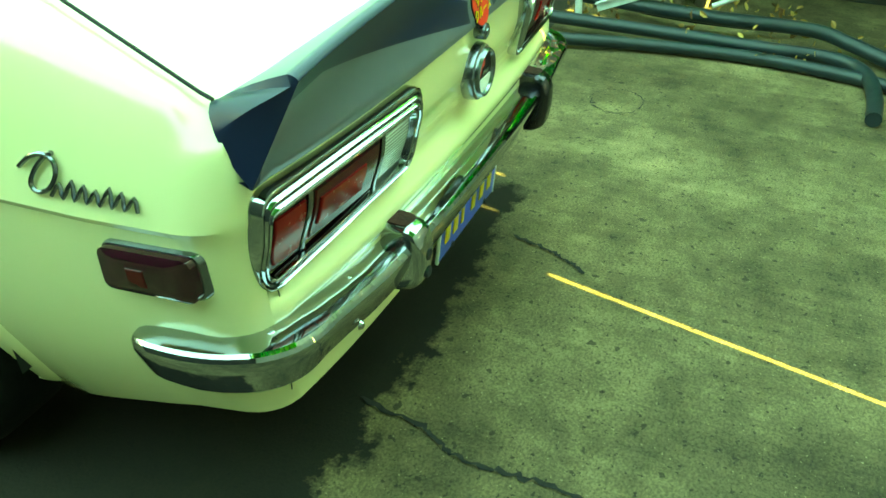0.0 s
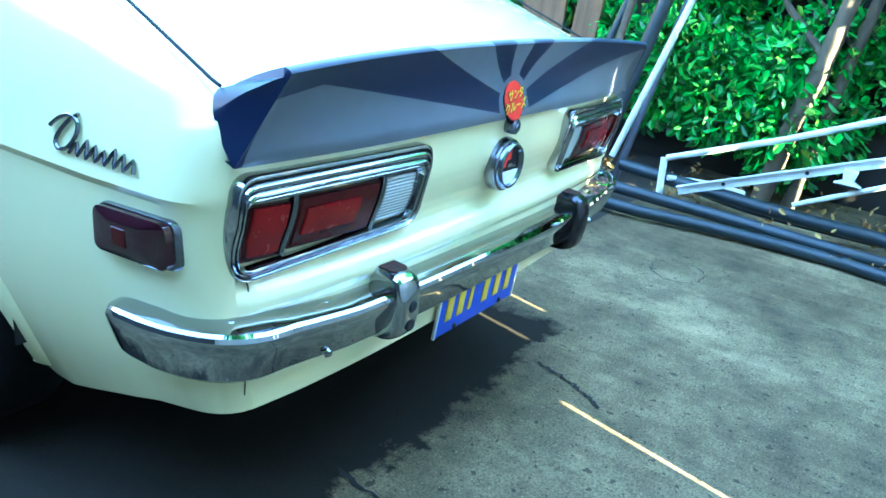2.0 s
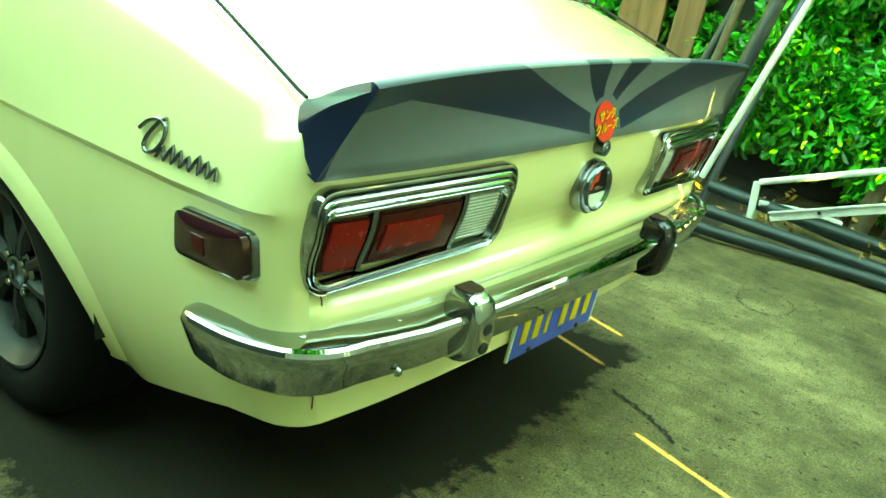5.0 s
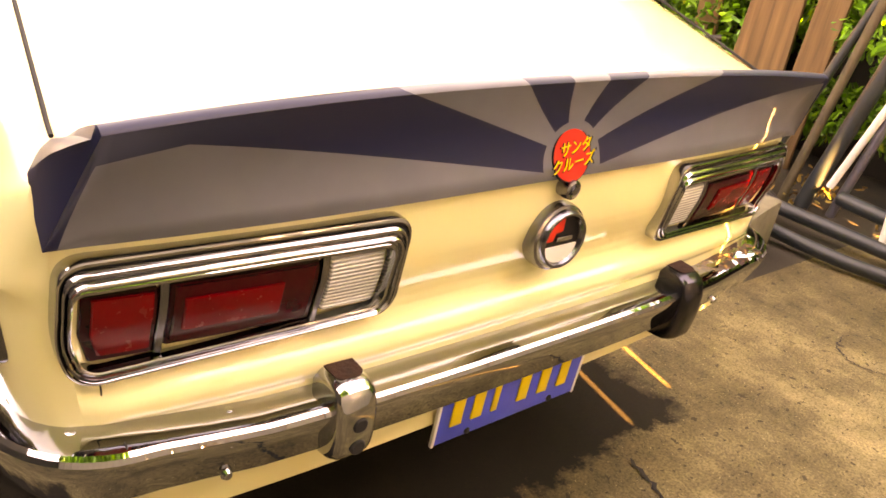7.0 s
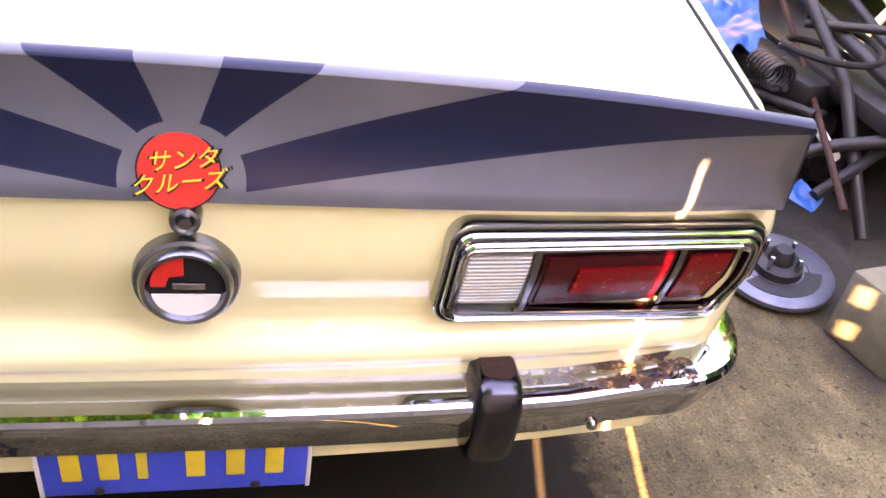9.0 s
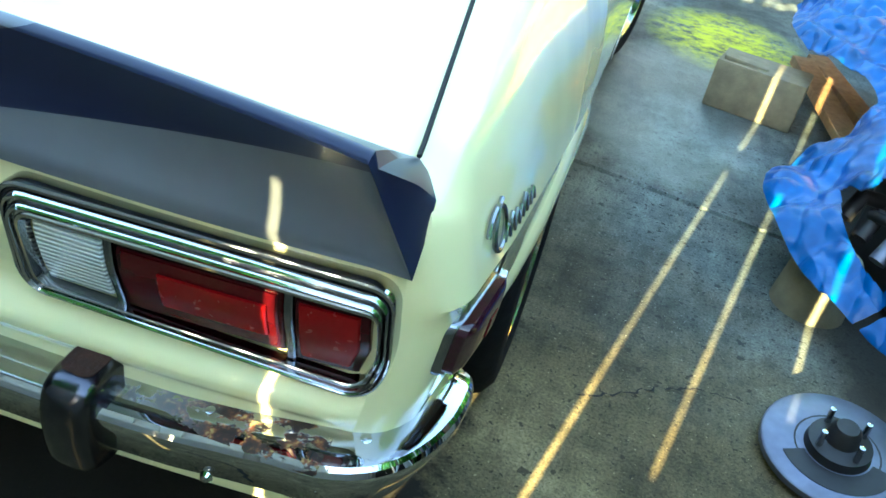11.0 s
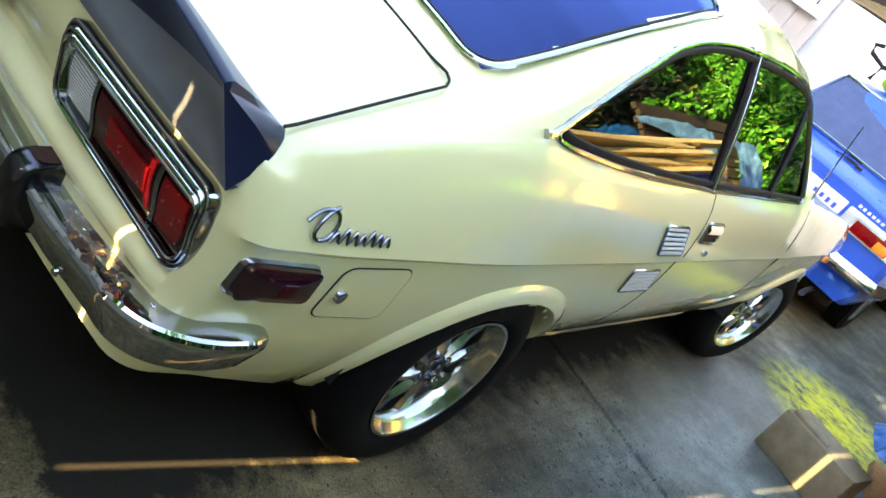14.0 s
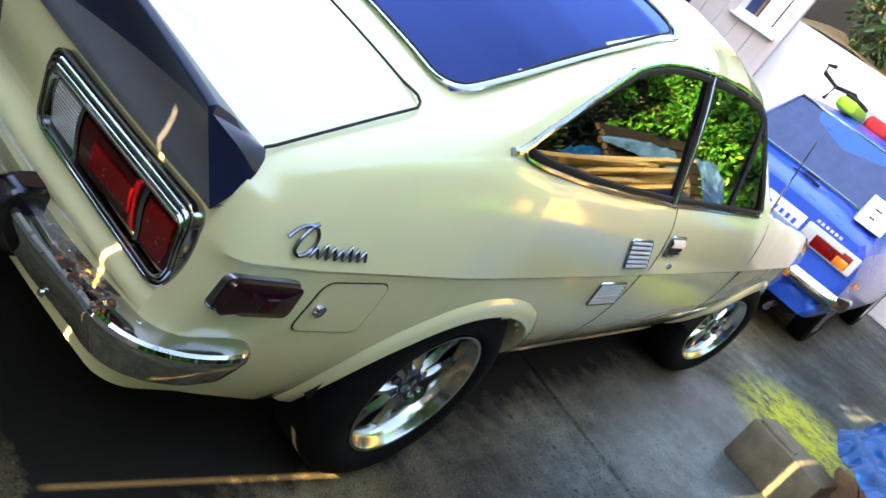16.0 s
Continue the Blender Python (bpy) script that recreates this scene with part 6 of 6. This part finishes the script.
part("bumper", sweep([(-0.76, 0.30, 0.47), (-0.77, 0.12, 0.47), (-0.73, -0.03, 0.47), (-0.5, -0.08, 0.47), (0, -0.09, 0.47), (0.5, -0.08, 0.47), (0.73, -0.03, 0.47), (0.77, 0.12, 0.47), (0.76, 0.30, 0.47)],
                     [(-0.02, 0.045), (0.03, 0.045), (0.05, 0.02), (0.05, -0.03), (0.03, -0.05), (-0.02, -0.05)]), M_CHROME, blue, "chrome rear bumper")
bp = part("number_plate", box(0.31, 0.008, 0.155, 0.002, (0.12, -0.012, 0.70)), M_WHITE, blue, "white number plate with dark characters")
for k in range(5):
    part("plate_bar", box(0.024, 0.004, 0.07, 0.001, (0.02 + 0.05 * k, -0.018, 0.69)), M_PLATE, bp)
part("name_bar", box(0.20, 0.006, 0.022, 0.002, (0.52, 0.02, 0.83)), M_CHROME, blue)
part("trunk_hinge", box(0.10, 0.05, 0.02, 0.005, (0.02, 0.42, 0.955)), M_BLACK, blue)
part("exhaust_pipe", tube([(0.45, 0.5, 0.2), (0.47, 0.0, 0.19), (0.48, -0.10, 0.18)], 0.02, 10), M_STEEL, blue)
part("underbody", box(1.2, 3.3, 0.12, 0.02, (0, 1.8, 0.26)), M_DARK, blue)
for k in range(6):
    part("name_bar", box(0.022, 0.004, 0.020, 0.001, (0.34 + 0.034 * k, -0.004, 0.800)), M_WPAINT, blue)
part("latch_wire", tube([(-0.10, 0.40, 0.945), (-0.04, 0.36, 0.955), (0.02, 0.38, 0.950), (0.08, 0.36, 0.952)], 0.006, 6), M_BLACK, blue)
part("latch", box(0.05, 0.035, 0.022, 0.006, (0.10, 0.35, 0.950)), M_BLACK, blue)

carton = thing("carton", (0.58, 5.33, 0.928), "white carton with dark print standing on the blue trunk lid", "box", turn=12)
part("carton_body", box(0.20, 0.16, 0.20, 0.006, (0, 0, 0.10)), M_WHITE, carton)
for k, z in enumerate((0.13, 0.07)):
    part("print_bar", box(0.05 - 0.015 * k, 0.004, 0.010, 0.001, (-0.02, -0.082, z)), M_BLACK, carton)

# things on its roof
board = thing("sports_bag", (-0.22, 6.25, 1.45), "lime green and black bag lying on the blue car roof", "bag")
part("bag_body", moved(box(0.16, 0.50, 0.10, 0.035, (0, 0, 0.05), 3), pose(0, 0, 0, 0, 0, 0)), M_LIME, board)
part("bag_top", box(0.12, 0.42, 0.04, 0.018, (0, 0, 0.11)), M_BLACK, board)
red = thing("red_bag", (-0.02, 6.5, 1.445), "small red bag on the blue car roof", "bag")
part("bag_body", box(0.2, 0.25, 0.12, 0.04, (0, 0, 0.06), 3), simple("red_cloth", (0.5, 0.02, 0.02), 0.8), red)
grey = thing("grey_bag", (-0.25, 6.75, 1.45), "grey rolled cloth on the blue car roof", "bag")
part("roll", moved(tube([(-0.18, 0, 0.07), (0, 0.02, 0.075), (0.18, 0, 0.07)], [0.06, 0.07, 0.06], 14), pose(0, 0, 0, 0, 0, 30)), simple("grey_cloth", (0.3, 0.32, 0.36), 0.85), grey)
rack = thing("roof_clamp", (-0.42, 6.15, 1.445), "black bent roof rack clamp with short arms", "rack")
for pts in ([(0, 0, 0.0), (0.02, 0, 0.12), (-0.12, 0.02, 0.16)], [(0.02, 0, 0.12), (0.16, 0.05, 0.15), (0.22, 0.1, 0.10)], [(-0.12, 0.02, 0.16), (-0.14, 0.02, 0.22), (-0.08, 0.02, 0.24)]):
    part("arm", tube(pts, 0.016, 8), M_BLACK, rack)

# ---------------------------------------------------------------- house, white wall and garden beyond
house = thing("house", (-4.85, 9.2, 0), "pale house wall with upright board siding and a white window", "house")
for k in range(24):
    part("siding_board", box(0.235, 0.03, 4.6, 0.006, (-2.9 + 0.24 * k, 0, 2.3)), M_SIDING, house, smooth=False)
part("corner_board", box(0.12, 0.06, 4.6, 0.008, (2.78, -0.015, 2.3)), M_SIDING, house)
part("wall", box(5.8, 0.1, 4.6, 0.0, (-0.1, 0.08, 2.3)), M_SIDING, house)
win = part("window", box(0.44, 0.03, 0.9, 0.004, (2.455, -0.02, 2.27)), M_BGLASS, house, "white-framed window with one pane painted bright")
for a, b, x, z in ((0.58, 0.09, 2.455, 1.80), (0.58, 0.09, 2.455, 2.745), (0.08, 0.86, 2.205, 2.27), (0.08, 0.86, 2.705, 2.27)):
    part("window_frame", box(a, 0.07, b, 0.006, (x, -0.03, z)), M_STUCCO, win)
# pale sheet standing in for the light that shows in this pane
part("bright_pane", box(0.20, 0.012, 0.84, 0.003, (2.54, -0.042, 2.27)), M_WHITE, win, "pale sheet standing in for light in the pane")
part("mullion", box(0.035, 0.05, 0.86, 0.005, (2.405, -0.03, 2.27)), M_BOARD, win)
part("sill", box(0.64, 0.11, 0.035, 0.006, (2.455, -0.05, 1.742)), M_STUCCO, win)
white = part("wall_garden", box(10.4, 0.25, 2.10, 0.02, (2.85, 9.6, 1.05)), M_STUCCO)
tagged(white, "plain white garden retaining wall in full sun", "wall", kind="structure")
soil = part("garden_bed", grid([[(x, 9.5 + 4 * t, 2.10 + 0.6 * t + 0.04 * math.sin(3 * x + 5 * t)) for t in np.linspace(0, 1, 8)] for x in np.linspace(-2.3, 8.0, 24)], flip=True), M_SOIL)
tagged(soil, "dry ochre garden soil on top of the wall", "ground", kind="structure")
gl_ = [(rnd.uniform(-2.0, 4.5), 10.0 + rnd.uniform(-0.1, 1.4), 2.6 + rnd.uniform(-0.2, 1.9), rnd.uniform(0.25, 0.5)) for _ in range(110)]
# dark backdrop added behind the shrubs so no bright sky shows through
north = part("backdrop_north", box(14.0, 0.2, 4.6, 0.01, (2.5, 13.4, 4.3)), M_SHADE)
tagged(north, "dark backdrop added behind the garden shrubs to hide bright sky", "wall", kind="structure")
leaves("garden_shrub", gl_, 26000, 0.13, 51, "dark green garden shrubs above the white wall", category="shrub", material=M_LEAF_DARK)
for x in (-0.4, 1.2):
    trunk("tree", [(x, 10.1, 2.1), (x + 0.1, 10.3, 3.0), (x + 0.3, 10.6, 4.2)], 0.06, 0.04, "small garden tree above the white wall")

# unseen wall added on the left to hold back low sky light
for name, lo, hi, label in (("sky_block_west", (-3.4, -1.9, 0), (-3.2, 9.1, 2.7), "plain unseen wall added to cut low sky light from the left"),):
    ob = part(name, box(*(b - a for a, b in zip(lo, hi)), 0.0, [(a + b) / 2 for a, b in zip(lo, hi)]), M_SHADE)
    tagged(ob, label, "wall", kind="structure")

# unseen tree added behind the fence; its crown shades the drive's far end
shade = thing("tree", (-1.9, -2.7, 0), "tall leafy tree added out of view to shade the far yard", "tree")
part("trunk", tube([(0, 0, 0), (0.05, 0, 1.5), (0.0, 0.1, 3.2), (0.1, 0.1, 4.4)], [0.14, 0.12, 0.10, 0.05], 12), M_BARK, shade)
for a in range(5):
    part("limb", tube([(0.0, 0.1, 3.0), (0.7 * math.cos(a * 1.3), 0.1 + 0.3 * math.sin(a * 1.3), 3.6), (1.3 * math.cos(a * 1.3), 0.1 + 0.5 * math.sin(a * 1.3), 4.1)], [0.06, 0.04, 0.02], 8), M_BARK, shade)
leaves("crown", [(rnd.uniform(-1.5, 1.7), rnd.uniform(-0.5, 0.5), rnd.uniform(3.1, 4.9), rnd.uniform(0.3, 0.5)) for _ in range(60)], 15000, 0.13, 77, "", parent=shade)
# two more unseen trees added to keep sun off house and garden wall
for at, spread, top, seed in (((-2.85, -3.6, 0), 2.2, 9.9, 78), ((-7.3, -3.6, 0), 3.4, 9.4, 79)):
    high = thing("tree", at, "tall leafy tree added out of view to shade the far yard", "tree")
    part("trunk", tube([(0, 0, 0), (0.06, 0, 2.0), (-0.05, 0.1, 4.2), (0.1, 0.1, top - 1.0)], [0.2, 0.17, 0.13, 0.05], 12), M_BARK, high)
    for a in range(7):
        part("limb", tube([(0.0, 0.1, 3.6 + 0.2 * a), (0.4 * spread * math.cos(a * 0.9), 0.2 * math.sin(a * 1.3), 4.2 + 0.25 * a), (0.8 * spread * math.cos(a * 0.9), 0.4 * math.sin(a * 1.3), 4.6 + 0.3 * a)], [0.07, 0.045, 0.02], 8), M_BARK, high)
    leaves("crown", [(rnd.uniform(-spread, spread), rnd.uniform(-0.7, 0.7), rnd.uniform(4.5, top - 0.3), rnd.uniform(0.4, 0.7)) for _ in range(int(38 * spread))], int(9500 * spread), 0.20, seed, "", parent=high)
